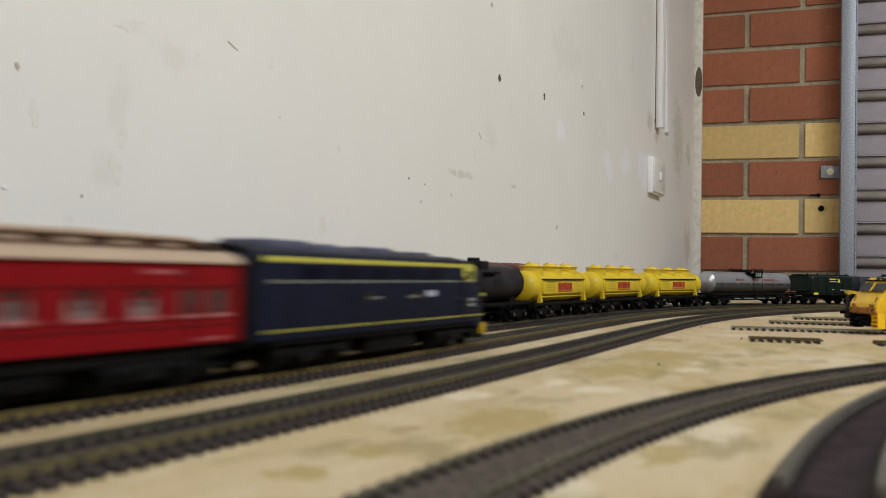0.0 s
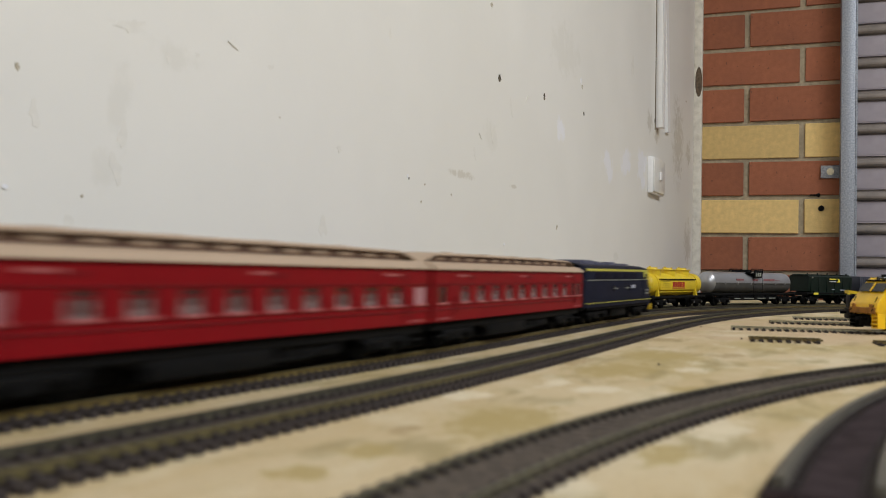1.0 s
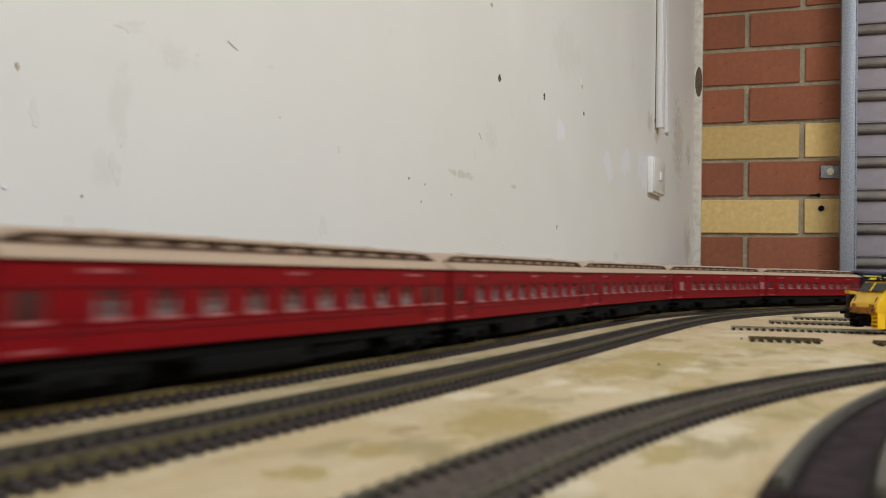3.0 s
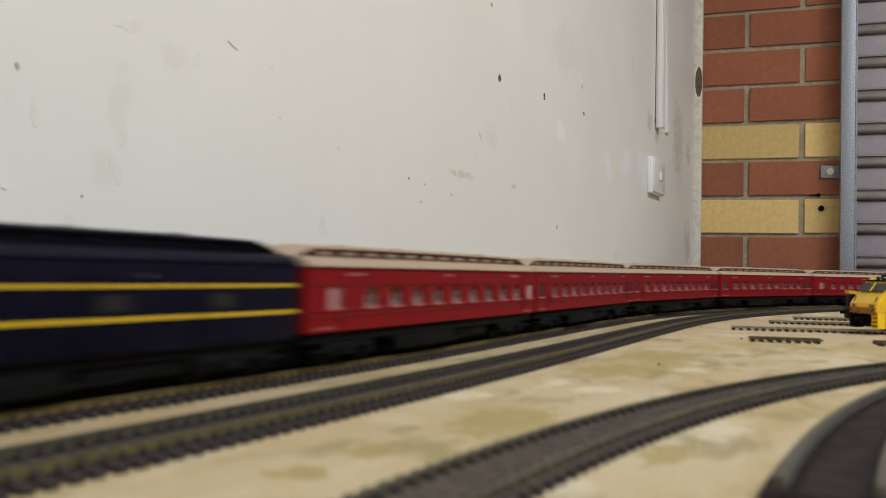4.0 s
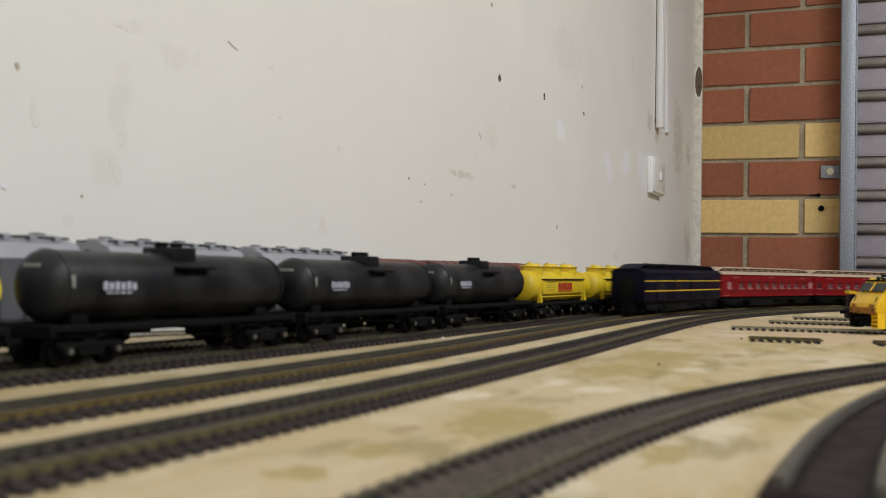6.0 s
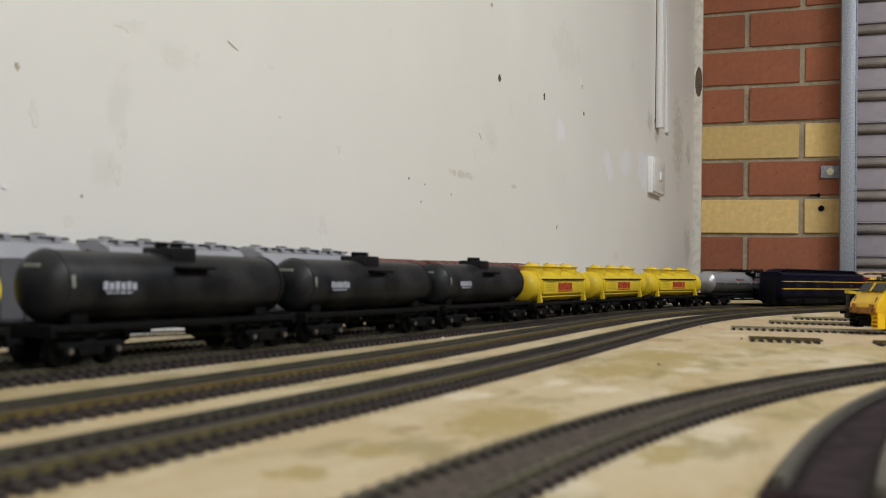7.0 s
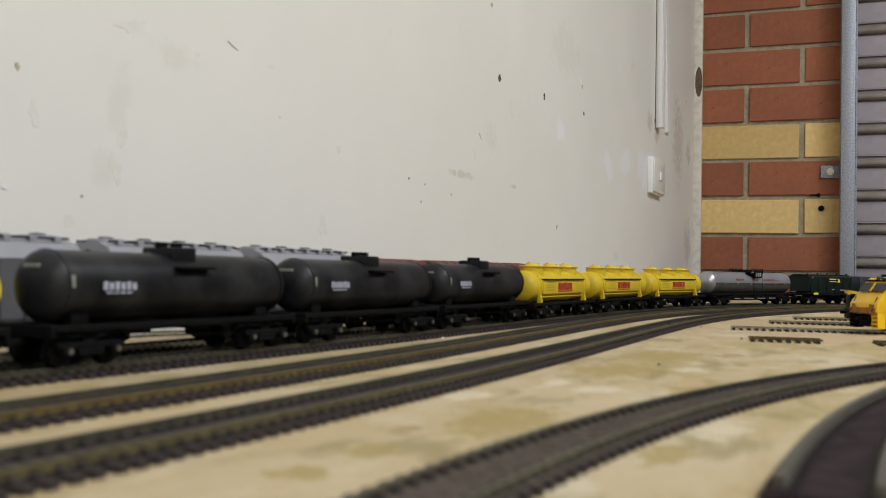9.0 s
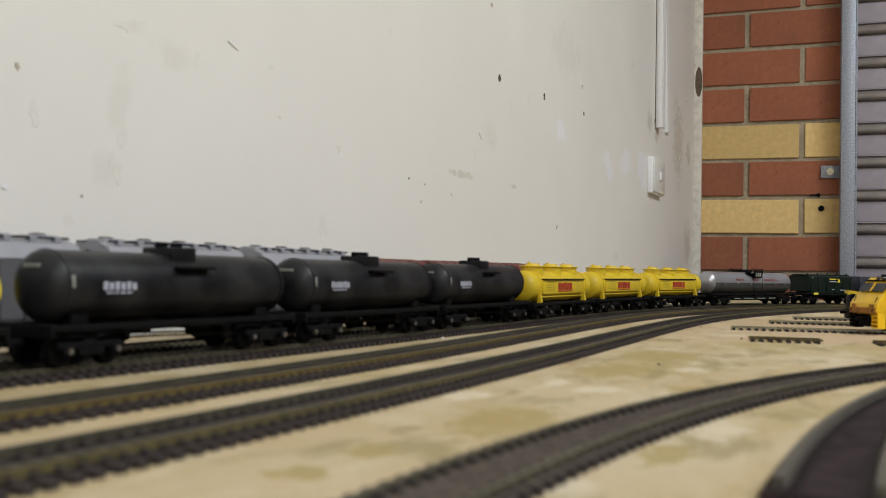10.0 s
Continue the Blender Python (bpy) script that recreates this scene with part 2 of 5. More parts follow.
def board_material():
    """Raw chipboard top: tan, with washed-out cream areas, olive scenery stains and fine flakes."""
    m = bpy.data.materials.new("stained_board")
    m.use_nodes = True
    nt = m.node_tree
    b = nt.nodes["Principled BSDF"]
    tc = nt.nodes.new("ShaderNodeTexCoord")

    def layer(col, colour, scale, lo, hi, amount, detail=2.5, offset=0.0):
        mp = nt.nodes.new("ShaderNodeMapping")
        mp.inputs["Location"].default_value = (offset, offset * 0.7, 0)
        mp.inputs["Scale"].default_value = (1.25, 0.5, 1.0)
        nt.links.new(tc.outputs["Object"], mp.inputs["Vector"])
        n = nt.nodes.new("ShaderNodeTexNoise")
        n.inputs["Scale"].default_value, n.inputs["Detail"].default_value = scale, detail
        n.inputs["Roughness"].default_value = 0.55
        nt.links.new(mp.outputs[0], n.inputs["Vector"])
        r = nt.nodes.new("ShaderNodeValToRGB")
        r.color_ramp.elements[0].position, r.color_ramp.elements[1].position = lo, hi
        r.color_ramp.elements[0].color = (0, 0, 0, 1)
        r.color_ramp.elements[1].color = (amount,) * 3 + (1,)
        nt.links.new(n.outputs["Fac"], r.inputs["Fac"])
        mix = nt.nodes.new("ShaderNodeMix")
        mix.data_type = "RGBA"
        nt.links.new(r.outputs["Color"], mix.inputs[0])
        if isinstance(col, tuple):
            mix.inputs[6].default_value = (*col, 1)
        else:
            nt.links.new(col, mix.inputs[6])
        mix.inputs[7].default_value = (*colour, 1)
        return mix.outputs[2]

    c = layer((0.43, 0.325, 0.175), (0.485, 0.382, 0.235), 24, 0.36, 0.64, 1.0)
    c = layer(c, (0.57, 0.49, 0.35), 20, 0.50, 0.72, 0.7, detail=4, offset=3.1)
    c = layer(c, (0.345, 0.265, 0.105), 15, 0.48, 0.64, 0.7, detail=6, offset=7.7)
    c = layer(c, (0.22, 0.175, 0.065), 45, 0.52, 0.64, 0.6, detail=5, offset=1.3)
    c = layer(c, (0.62, 0.55, 0.41), 48, 0.54, 0.70, 0.5, detail=5, offset=9.3)
    c = layer(c, (0.30, 0.21, 0.10), 420, 0.55, 0.75, 0.4, detail=4, offset=5.0)
    nt.links.new(c, b.inputs["Base Color"])
    b.inputs["Roughness"].default_value = 0.7
    n3 = nt.nodes.new("ShaderNodeTexNoise")
    n3.inputs["Scale"].default_value, n3.inputs["Detail"].default_value = 350, 6
    nt.links.new(tc.outputs["Object"], n3.inputs["Vector"])
    bp = nt.nodes.new("ShaderNodeBump")
    bp.inputs["Strength"].default_value, bp.inputs["Distance"].default_value = 0.5, 0.0008
    nt.links.new(n3.outputs["Fac"], bp.inputs["Height"])
    nt.links.new(bp.outputs["Normal"], b.inputs["Normal"])
    return m


M_BOARD = board_material()
blots(M_BOARD, (0, 1), [(0.06, 0.82, 0.26, 0.24)], (0.44, 0.315, 0.195), 0.75, 0.5, 14)
# scenery paint and glue left on the board: place and half sizes
blots(M_BOARD, (0, 1), [(-0.076, 0.255, 0.022, 0.044), (-0.074, 0.415, 0.027, 0.050), (-0.066, 0.501, 0.030, 0.042), (-0.090, 0.197, 0.010, 0.014), (-0.028, 0.223, 0.009, 0.022),
                        (-0.119, 0.311, 0.011, 0.022), (-0.035, 0.357, 0.014, 0.018), (-0.093, 0.171, 0.009, 0.010)], (0.33, 0.245, 0.085), 0.8, 0.5, 140)
blots(M_BOARD, (0, 1), [(-0.100, 0.445, 0.012, 0.030), (-0.094, 0.229, 0.006, 0.011), (-0.080, 0.625, 0.018, 0.020), (-0.034, 0.520, 0.013, 0.022)], (0.27, 0.185, 0.075), 0.7, 0.5, 170)
blots(M_BOARD, (0, 1), [(-0.085, 0.353, 0.007, 0.022), (-0.044, 0.432, 0.011, 0.021), (-0.066, 0.340, 0.013, 0.017), (-0.020, 0.267, 0.012, 0.030), (-0.104, 0.302, 0.012, 0.018),
                        (-0.041, 0.182, 0.008, 0.013), (0.016, 0.453, 0.017, 0.027)], (0.62, 0.54, 0.40), 0.7, 0.5, 150)

# ---------------- mesh helpers ----------------


def finish(ob, bm, material, smooth):
    me = ob.data
    bmesh.ops.recalc_face_normals(bm, faces=bm.faces)
    for f_ in bm.faces:
        f_.smooth = smooth
    bm.to_mesh(me)
    bm.free()
    me.materials.append(material)
    if smooth:
        me.set_sharp_from_angle(angle=radians(38))


def part(name, bm, material, parent=None, label="", smooth=True):
    """Links a bmesh as one mesh object under a thing or a part."""
    ob = new(name, bpy.data.meshes.new(name))
    finish(ob, bm, material, smooth)
    if parent:
        ob.parent = parent
    if label:
        ob["label"] = label
    return ob


def thing(name, label, category, group="", kind=""):
    return tagged(new(name), label, category, group, kind)


def box(x0, x1, y0, y1, z0, z1, bevel=0.0, bm=None, seg=2):
    own = bm is None
    b = bmesh.new()
    bmesh.ops.create_cube(b, size=1.0, matrix=Matrix.Translation(((x0 + x1) / 2, (y0 + y1) / 2, (z0 + z1) / 2)) @ Matrix.Diagonal((abs(x1 - x0), abs(y1 - y0), abs(z1 - z0), 1)))
    if bevel:
        bmesh.ops.bevel(b, geom=b.edges[:], offset=bevel, segments=seg, profile=0.5, affect="EDGES")
    if own:
        return b
    return merge(bm, b)


def merge(bm, other):
    me = bpy.data.meshes.new("tmp")
    other.to_mesh(me)
    other.free()
    bm.from_mesh(me)
    bpy.data.meshes.remove(me)
    return bm


def rod(p, q, r, n=12, bm=None, r2=None, bevel=0.0):
    p, q = Vector(p), Vector(q)
    b = bmesh.new()
    rot = (q - p).to_track_quat("Z", "Y").to_matrix().to_4x4()
    bmesh.ops.create_cone(b, cap_ends=True, segments=n, radius1=r, radius2=r if r2 is None else r2, depth=(q - p).length,
                          matrix=Matrix.Translation((p + q) / 2) @ rot)
    if bevel:
        caps = [e for e in b.edges if len(e.link_faces) == 2 and max(len(f_.verts) for f_ in e.link_faces) > 4]
        bmesh.ops.bevel(b, geom=caps, offset=bevel, segments=3, profile=0.5, affect="EDGES")
    return b if bm is None else merge(bm, b)


def loft(sections, close=True, caps=True):
    """Skin through rings of equal count; each ring is a list of points."""
    b = bmesh.new()
    rings = [[b.verts.new(p) for p in ring] for ring in sections]
    n = len(rings[0])
    for a, c in zip(rings, rings[1:]):
        for i in range(n if close else n - 1):
            j = (i + 1) % n
            b.faces.new((a[i], a[j], c[j], c[i]))
    if caps and close:
        b.faces.new(rings[0][::-1])
        b.faces.new(rings[-1])
    return b


def prism(profile, y0, y1):
    """Extrudes an (x, z) outline along y."""
    return loft([[(x, y0, z) for x, z in profile], [(x, y1, z) for x, z in profile]])


# ---------------- lines of the tracks ----------------
RAIL_H = 0.0045


def ground_z(y):
    t = min(max((y - 0.35) / 1.0, 0), 1)
    return 0.0035 * t * t * (3 - 2 * t)


class Line:
    """A track's centre line: s metres along it, from a start, a heading (clockwise from +y) and curvatures."""

    def __init__(self, x0, h0, ks, s_min=-2.3, s_max=5.2, back=0.05, y0=0.0, stops=(0, 0.35, 0.7, 1.1, 1.5, 1.9, 2.3)):
        ds = self.ds = 0.005
        knots = ks if len(ks) == len(stops) else (*ks, ks[-1], 0.0)
        fwd, x, y, h = [], x0, y0, h0
        for i in range(int(s_max / ds)):
            fwd.append((x, y, h))
            h += float(np.interp(i * ds, stops, knots)) * ds
            x, y = x + math.sin(h) * ds, y + math.cos(h) * ds
        rev, x, y, h = [], x0, y0, h0
        for i in range(int(-s_min / ds)):
            h -= back * ds
            x, y = x - math.sin(h) * ds, y - math.cos(h) * ds
            rev.append((x, y, h))
        self.pts, self.zero = rev[::-1] + fwd, len(rev)

    def at(self, s, off=0.0):
        f_ = s / self.ds + self.zero
        i = min(max(int(f_), 0), len(self.pts) - 2)
        w = f_ - i
        a, b = self.pts[i], self.pts[i + 1]
        x, y, h = (a[k] * (1 - w) + b[k] * w for k in range(3))
        return x + off * math.cos(h), y - off * math.sin(h), h

    def pose_between(self, s_rear, s_front):
        """Pose of a vehicle whose bogies stand at two places of the line; its y axis points forward."""
        xa, ya, _ = self.at(s_rear)
        xb, yb, _ = self.at(s_front)
        za, zb = ground_z(ya), ground_z(yb)
        h = math.atan2(xb - xa, yb - ya)
        tilt = math.atan2(zb - za, math.hypot(xb - xa, yb - ya))
        return pose((xa + xb) / 2, (ya + yb) / 2, (za + zb) / 2 + RAIL_H, math.degrees(tilt), 0, -math.degrees(h))


LINE_MAIN = Line(-0.2131, 0.1298, (-0.1656, -0.1656, 0.1343, 0.9057, 0.5458, 0.674, 0.5459, 1.8, 1.8, 0.0),
                 stops=(0, 0.35, 0.7, 0.95, 1.15, 1.35, 1.55, 1.70, 2.05, 2.25))
LINE_WAGONS = Line(-0.2879, 0.1163, (-0.0136, -0.0136, 0.0159, 0.7931, 0.829))


class Beside:
    """A line that keeps a distance from another one."""

    def __init__(self, line, off):
        self.line, self.off = line, off

    def at(self, s, off=0.0):
        return self.line.at(s, self.off + off)

    pose_between = Line.pose_between


LINE_INNER = Beside(LINE_MAIN, 0.0565)
LINE_BACK = Beside(LINE_WAGONS, -0.050)
LINE_FRONT = Line(-0.0588, -0.0973, (1.2352, 1.2552, 1.2552, 1.2552, 1.2552), s_min=-0.3, s_max=1.9, back=1.0)
LINE_ROUND = Line(0.0113, -0.1430, (1.1665,) * 5, s_min=-0.2, s_max=1.9, back=1.0)
LINE_YARD_A = Line(-0.049, radians(86), (0, 0, -3.2, -3.2, 0, 0, 0), s_min=-0.1, s_max=1.9, back=0, y0=0.778, stops=(0, 0.05, 0.08, 0.27, 0.30, 0.5, 0.6))
LINE_YARD_B = Line(-0.030, radians(86), (0, 0, 0, 0, 0), s_min=-0.1, s_max=1.9, back=0, y0=0.652)
LINE_YARD_C = Line(-0.024, radians(85), (0, 0, 0, 0, 0), s_min=-0.1, s_max=1.9, back=0, y0=0.895)
LINE_YARD_D = Line(-0.005, radians(86), (0, 0, 0, 0, 0), s_min=-0.1, s_max=1.9, back=0, y0=0.995)

# ---------------- room ----------------
FLOOR_Z, CEIL_Z = -0.92, 1.50
BRICK_Y = 2.312
wa, wb = Vector((-0.232, BRICK_Y)), Vector((-0.392, 0.30))     # line of the cream wall's face
WALL_DIR = (wb - wa).normalized()                              # towards and past the camera
WALL_N = Vector((-WALL_DIR.y, WALL_DIR.x))                     # into the room
if WALL_N.x < 0:
    WALL_N = -WALL_N


def on_wall(d, z, out=0.0):
    """Place on the cream wall, d metres from the brick corner."""
    p = wa + WALL_DIR * d + WALL_N * out
    return Vector((p.x, p.y, z))


def wall_slab(name, p, q, thick, z0, z1, material, label):
    """Upright slab whose face runs from p to q; thick goes away from the room."""
    p, q = Vector(p), Vector(q)
    n = Vector((-(q - p).y, (q - p).x)).normalized() * thick
    ring = [p, q, q + n, p + n]
    ob = part(name, loft([[(v.x, v.y, z0) for v in ring], [(v.x, v.y, z1) for v in ring]]), material, smooth=False)
    return tagged(ob, label, "wall", kind="structure")


far_end = wa + WALL_DIR * 5.0
wall_cream = wall_slab("wall_west", (wa.x, wa.y), (far_end.x, far_end.y), -0.10, FLOOR_Z, CEIL_Z, M_WALL,
                       "cream painted plaster wall with chips and scuffs")
wall_slab("wall_south", (far_end.x - 0.1, far_end.y), (4.3, far_end.y), -0.1, FLOOR_Z, CEIL_Z, M_WALL, "plain cream painted wall behind the layout")
wall_slab("wall_east", (4.2, far_end.y), (4.2, BRICK_Y + 0.1), -0.1, FLOOR_Z, CEIL_Z, M_WALL, "plain cream painted side wall of the garage")
tagged(part("floor", box(far_end.x - 0.2, 4.3, far_end.y - 0.1, BRICK_Y + 0.3, FLOOR_Z - 0.1, FLOOR_Z), M_CONCRETE, smooth=False),
       "bare grey concrete garage floor", "floor", kind="structure")
tagged(part("ceiling", box(far_end.x - 0.2, 4.3, far_end.y - 0.1, BRICK_Y + 0.3, CEIL_Z, CEIL_Z + 0.1), M_CEIL, smooth=False),
       "plain white garage ceiling", "ceiling", kind="structure")

# ---------------- layout board ----------------


def layout_table():
    th = thing("layout_table", "tan chipboard layout top with cream and olive stains", "table")
    bm = bmesh.new()
    ys = [-2.2 + 0.05 * i for i in range(84)]
    grid = []
    for y in ys:
        d = (BRICK_Y - y) / -WALL_DIR.y
        left = on_wall(d, 0, 0.006).x
        row = [bm.verts.new((max(left, -1.2) if i == 0 else left + (3.9 - left) * i / 72, y, ground_z(y))) for i in range(73)]
        grid.append(row)
    for a, c in zip(grid, grid[1:]):
        for i in range(72):
            bm.faces.new((a[i], a[i + 1], c[i + 1], c[i]))
    ex = bmesh.ops.extrude_face_region(bm, geom=bm.faces[:])
    for v in ex["geom"]:
        if isinstance(v, bmesh.types.BMVert):
            v.co.z -= 0.016
    part("tabletop", bm, M_BOARD, th)
    for x in (-0.2, 1.8, 3.7):
        part("bearer", box(x - 0.02, x + 0.02, -2.1, 1.85, -0.11, -0.0165, 0.003), M_TIMBER, th)
        for y in (-2.0, 0.0, 1.75):
            part("leg", box(x - 0.035, x + 0.035, y - 0.035, y + 0.035, FLOOR_Z, -0.11, 0.004), M_TIMBER, th)
    return th


layout_table()

# ---------------- track ----------------
SLEEPER_MESH = bpy.data.meshes.new("sleeper")
b_ = box(-0.0152, 0.0152, -0.0013, 0.0013, 0.0, 0.0020)
for sx_ in (-1, 1):     # rail chairs
    box(sx_ * 0.00865 - 0.0021, sx_ * 0.00865 + 0.0021, -0.0008, 0.0008, 0.0018, 0.0028, bm=b_)
for f_ in b_.faces:
    f_.smooth = False
b_.to_mesh(SLEEPER_MESH)
b_.free()
SLEEPER_MESH.materials.append(M_SLEEPER)
SLEEPERS_LATER = []


def track(line, s0, s1, label, near=None, bed=False, side_mat=None, head_mat=None, tall=1.0, wide=1.0, low=0.80, worn=False, fat=1.0, far_mat=None, shift=0.0):
    th = thing("model_track", label, "track", "tracks on the layout")
    n = max(2, int((s1 - s0) / 0.012))
    for side in (-1, 1):
        prof = [(-0.0011, 0.0022), (0.0011, 0.0022), (0.0011, 0.0027), (0.00035, 0.0029), (0.00035, 0.0037), (0.0008, 0.0039),
                (0.0008, 0.0045), (-0.0008, 0.0045), (-0.0008, 0.0039), (-0.00035, 0.0037), (-0.00035, 0.0029), (-0.0011, 0.0027)]
        rings = []
        for i in range(n + 1):
            s = s0 + (s1 - s0) * i / n
            rings.append([(*line.at(s, side * 0.00865 + px * fat)[:2], ground_z(line.at(s)[1]) + (0.0022 + (pz - 0.0022) * low) * tall) for px, pz in prof])
        # The far rail takes far_mat, a darker grey, where one is given.
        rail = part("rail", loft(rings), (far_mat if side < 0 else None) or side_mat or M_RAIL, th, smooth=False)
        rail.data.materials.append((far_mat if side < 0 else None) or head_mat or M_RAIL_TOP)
        for p in rail.data.polygons:
            if p.normal.z > 0.9 and p.center.z > ground_z(p.center.y) + (0.0022 + 0.0021 * low) * tall:
                p.material_index = 1
    if bed:
        rings = []
        for i in range(n + 1):
            s = s0 - 0.004 + (s1 - s0 + 0.008) * i / n
            rings.append([(*line.at(s, o)[:2], ground_z(line.at(s)[1]) + z) for o, z in ((-0.0121, 0.0003), (-0.0113, 0.00205), (0.0113, 0.00205), (0.0121, 0.0003))])
        part("trackbed", loft(rings), M_BASE, th, "dark moulded ballast base")
    if worn:
        rings = []
        for i in range(n + 1):
            s = s0 + (s1 - s0) * i / n
            rings.append([(*line.at(s, o)[:2], ground_z(line.at(s)[1]) + z) for o, z in ((-0.0118, 0.0002), (-0.0112, 0.0018), (0.0112, 0.0018), (0.0118, 0.0002))])
        part("ballast_strip", loft(rings), M_BALLAST, th, "dusty grey ballast between the sleepers")
    SLEEPERS_LATER.append((th, line, s0, s1, near or (s0, s1), tall, wide, worn, shift))
    return th


def lay_sleepers():
    """Every sleeper near the camera is a piece of its own, the others one mesh a track."""
    rnd = random.Random(5)
    for th, line, s0, s1, (n0, n1), tall, wide, worn, shift in SLEEPERS_LATER:
        rest, s = [], s0 + 0.002
        while s < s1:
            x, y, h = line.at(s, shift)
            m = Matrix.Translation((x, y, ground_z(y))) @ Matrix.Rotation(-h + rnd.uniform(-0.02, 0.02), 4, "Z") @ Matrix.Diagonal((wide, 0.92 if worn else 1, tall, 1))
            if n0 <= s <= n1:
                ob = new("sleeper", SLEEPER_MESH)
                ob.parent, ob.matrix_basis = th, m
            else:
                rest.append(m)
            s += 0.0061 if worn else 0.0055
        if rest:
            vs, fs = [], []
            base = [v.co.copy() for v in SLEEPER_MESH.vertices]
            faces = [tuple(p.vertices) for p in SLEEPER_MESH.polygons]
            for m in rest:
                k = len(vs)
                vs += [tuple(m @ v) for v in base]
                fs += [tuple(i + k for i in f_) for f_ in faces]
            me = bpy.data.meshes.new("sleeper_strip")
            me.from_pydata(vs, [], fs)
            me.materials.append(M_SLEEPER)
            ob = new("sleeper_strip", me)
            ob.parent = th
            tagged(ob, kind="stuff")


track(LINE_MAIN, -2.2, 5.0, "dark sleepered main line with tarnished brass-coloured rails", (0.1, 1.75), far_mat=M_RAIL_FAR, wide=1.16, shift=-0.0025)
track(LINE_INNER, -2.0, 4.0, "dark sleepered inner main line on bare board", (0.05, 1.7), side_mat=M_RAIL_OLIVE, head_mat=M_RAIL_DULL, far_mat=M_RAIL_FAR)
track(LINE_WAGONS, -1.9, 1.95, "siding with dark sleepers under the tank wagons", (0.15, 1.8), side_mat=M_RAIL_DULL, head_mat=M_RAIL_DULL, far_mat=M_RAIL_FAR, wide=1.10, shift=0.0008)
track(LINE_BACK, -1.5, 1.6, "siding along the cream wall under the hoppers", (0.3, 0.9), side_mat=M_RAIL_SHINY, head_mat=M_RAIL_SHINY)
track(LINE_FRONT, -0.25, 0.92, "curved dark sleepered track on stained board", (0.05, 0.75), side_mat=M_RAIL_DULL, head_mat=M_RAIL_DULL, wide=0.88, low=0.50, worn=True)
track(LINE_ROUND, 0.186, 0.70, "tightly curved track on a dark moulded base", (0.186, 0.6), bed=True, side_mat=M_RAIL_GREY, head_mat=M_RAIL_GREY, wide=0.74, low=0.85, fat=1.45)
track(LINE_YARD_A, 0.0, 0.9, "yard siding with worn shiny rails", (0, 0.4), tall=0.58, side_mat=M_RAIL_SHINY, head_mat=M_RAIL_SHINY)
track(LINE_YARD_B, 0.0, 0.044, "short loose length of track on the board", tall=0.58)
track(LINE_YARD_B, 0.075, 1.2, "yard siding stub with dark sleepers", (0.075, 0.3), tall=0.58)
track(LINE_YARD_C, 0.0, 0.30, "yard siding with worn shiny rails", tall=0.58, side_mat=M_RAIL_SHINY, head_mat=M_RAIL_SHINY)
track(LINE_YARD_D, 0.0, 0.12, "short yard siding with worn shiny rails", tall=0.58, side_mat=M_RAIL_SHINY, head_mat=M_RAIL_SHINY)

# ---------------- rolling stock ----------------


def bogie(parent, y, wheelbase=0.026, frame_w=0.0125, caps=True):
    """Two-axle bogie: side frames with axle boxes and springs, bolster, four wheels."""
    bm = bmesh.new()
    for sx in (-1, 1):
        x = sx * frame_w
        box(x - 0.0012, x + 0.0012, y - wheelbase / 2 - 0.004, y + wheelbase / 2 + 0.004, 0.0062, 0.0086, 0.0004, bm, 1)
        box(x - 0.0012, x + 0.0012, y - 0.006, y + 0.006, 0.0036, 0.0064, 0.0004, bm, 1)
        for k in (-1, 1):
            yy = y + k * wheelbase / 2
            box(x - 0.0018 + sx * 0.0006, x + 0.0018 + sx * 0.0006, yy - 0.0024, yy + 0.0024, 0.0034, 0.0076, 0.0005, bm, 1)
            rod((x, y + k * 0.0035, 0.0036), (x, y + k * 0.0035, 0.0066), 0.0012, 8, bm)
    box(-frame_w, frame_w, y - 0.003, y + 0.003, 0.006, 0.0105, 0.0004, bm, 1)
    b = part("bogie", bm, M_UNDER, parent)
    for k in (-1, 1):
        for sx in (-1, 1):
            yy = y + k * wheelbase / 2
            w = rod((sx * 0.0072, yy, 0.0052), (sx * 0.0098, yy, 0.0052), 0.0052, 20)
            rod((sx * 0.0066, yy, 0.0052), (sx * 0.0072, yy, 0.0052), 0.0060, 20, w)
            rod((sx * 0.0098, yy, 0.0052), (sx * 0.0125, yy, 0.0052), 0.0011, 8, w)
            part("wheel", w, M_UNDER, b)
            if caps:
                part("axle_cap", rod((sx * (frame_w + 0.0020), yy, 0.0056), (sx * (frame_w + 0.0030), yy, 0.0056), 0.0011, 10), M_STEEL, b, "bright axle end")
    return b


def coupler(parent, y, sy):
    bm = box(-0.0012, 0.0012, y, y + sy * 0.006, 0.0078, 0.0098, 0.0003, seg=1)
    box(-0.0022, 0.0022, y + sy * 0.005, y + sy * 0.008, 0.0072, 0.0104, 0.0005, bm, 1)
    part("coupler", bm, M_UNDER, parent)


def arc_profile(half_w, z_bottom, z_eave, z_top, n=9, flat=1.0):
    """Body outline: straight sides and a curved roof."""
    pts = [(-half_w, z_bottom), (half_w, z_bottom)]
    for i in range(n + 1):
        a = math.pi * i / n
        pts.append((half_w * math.cos(a), z_eave + (z_top - z_eave) * math.sin(a) ** flat))
    return pts


def bars(parent, name, x, rows, material, sx=1, thick=0.0003):
    """Unreadable lettering as small raised bars on an upright side. rows: (y0, y1, z0, z1)."""
    for y0, y1, z0, z1 in rows:
        part(name, box(x, x + sx * thick, y0, y1, z0, z1), material, parent, smooth=False)


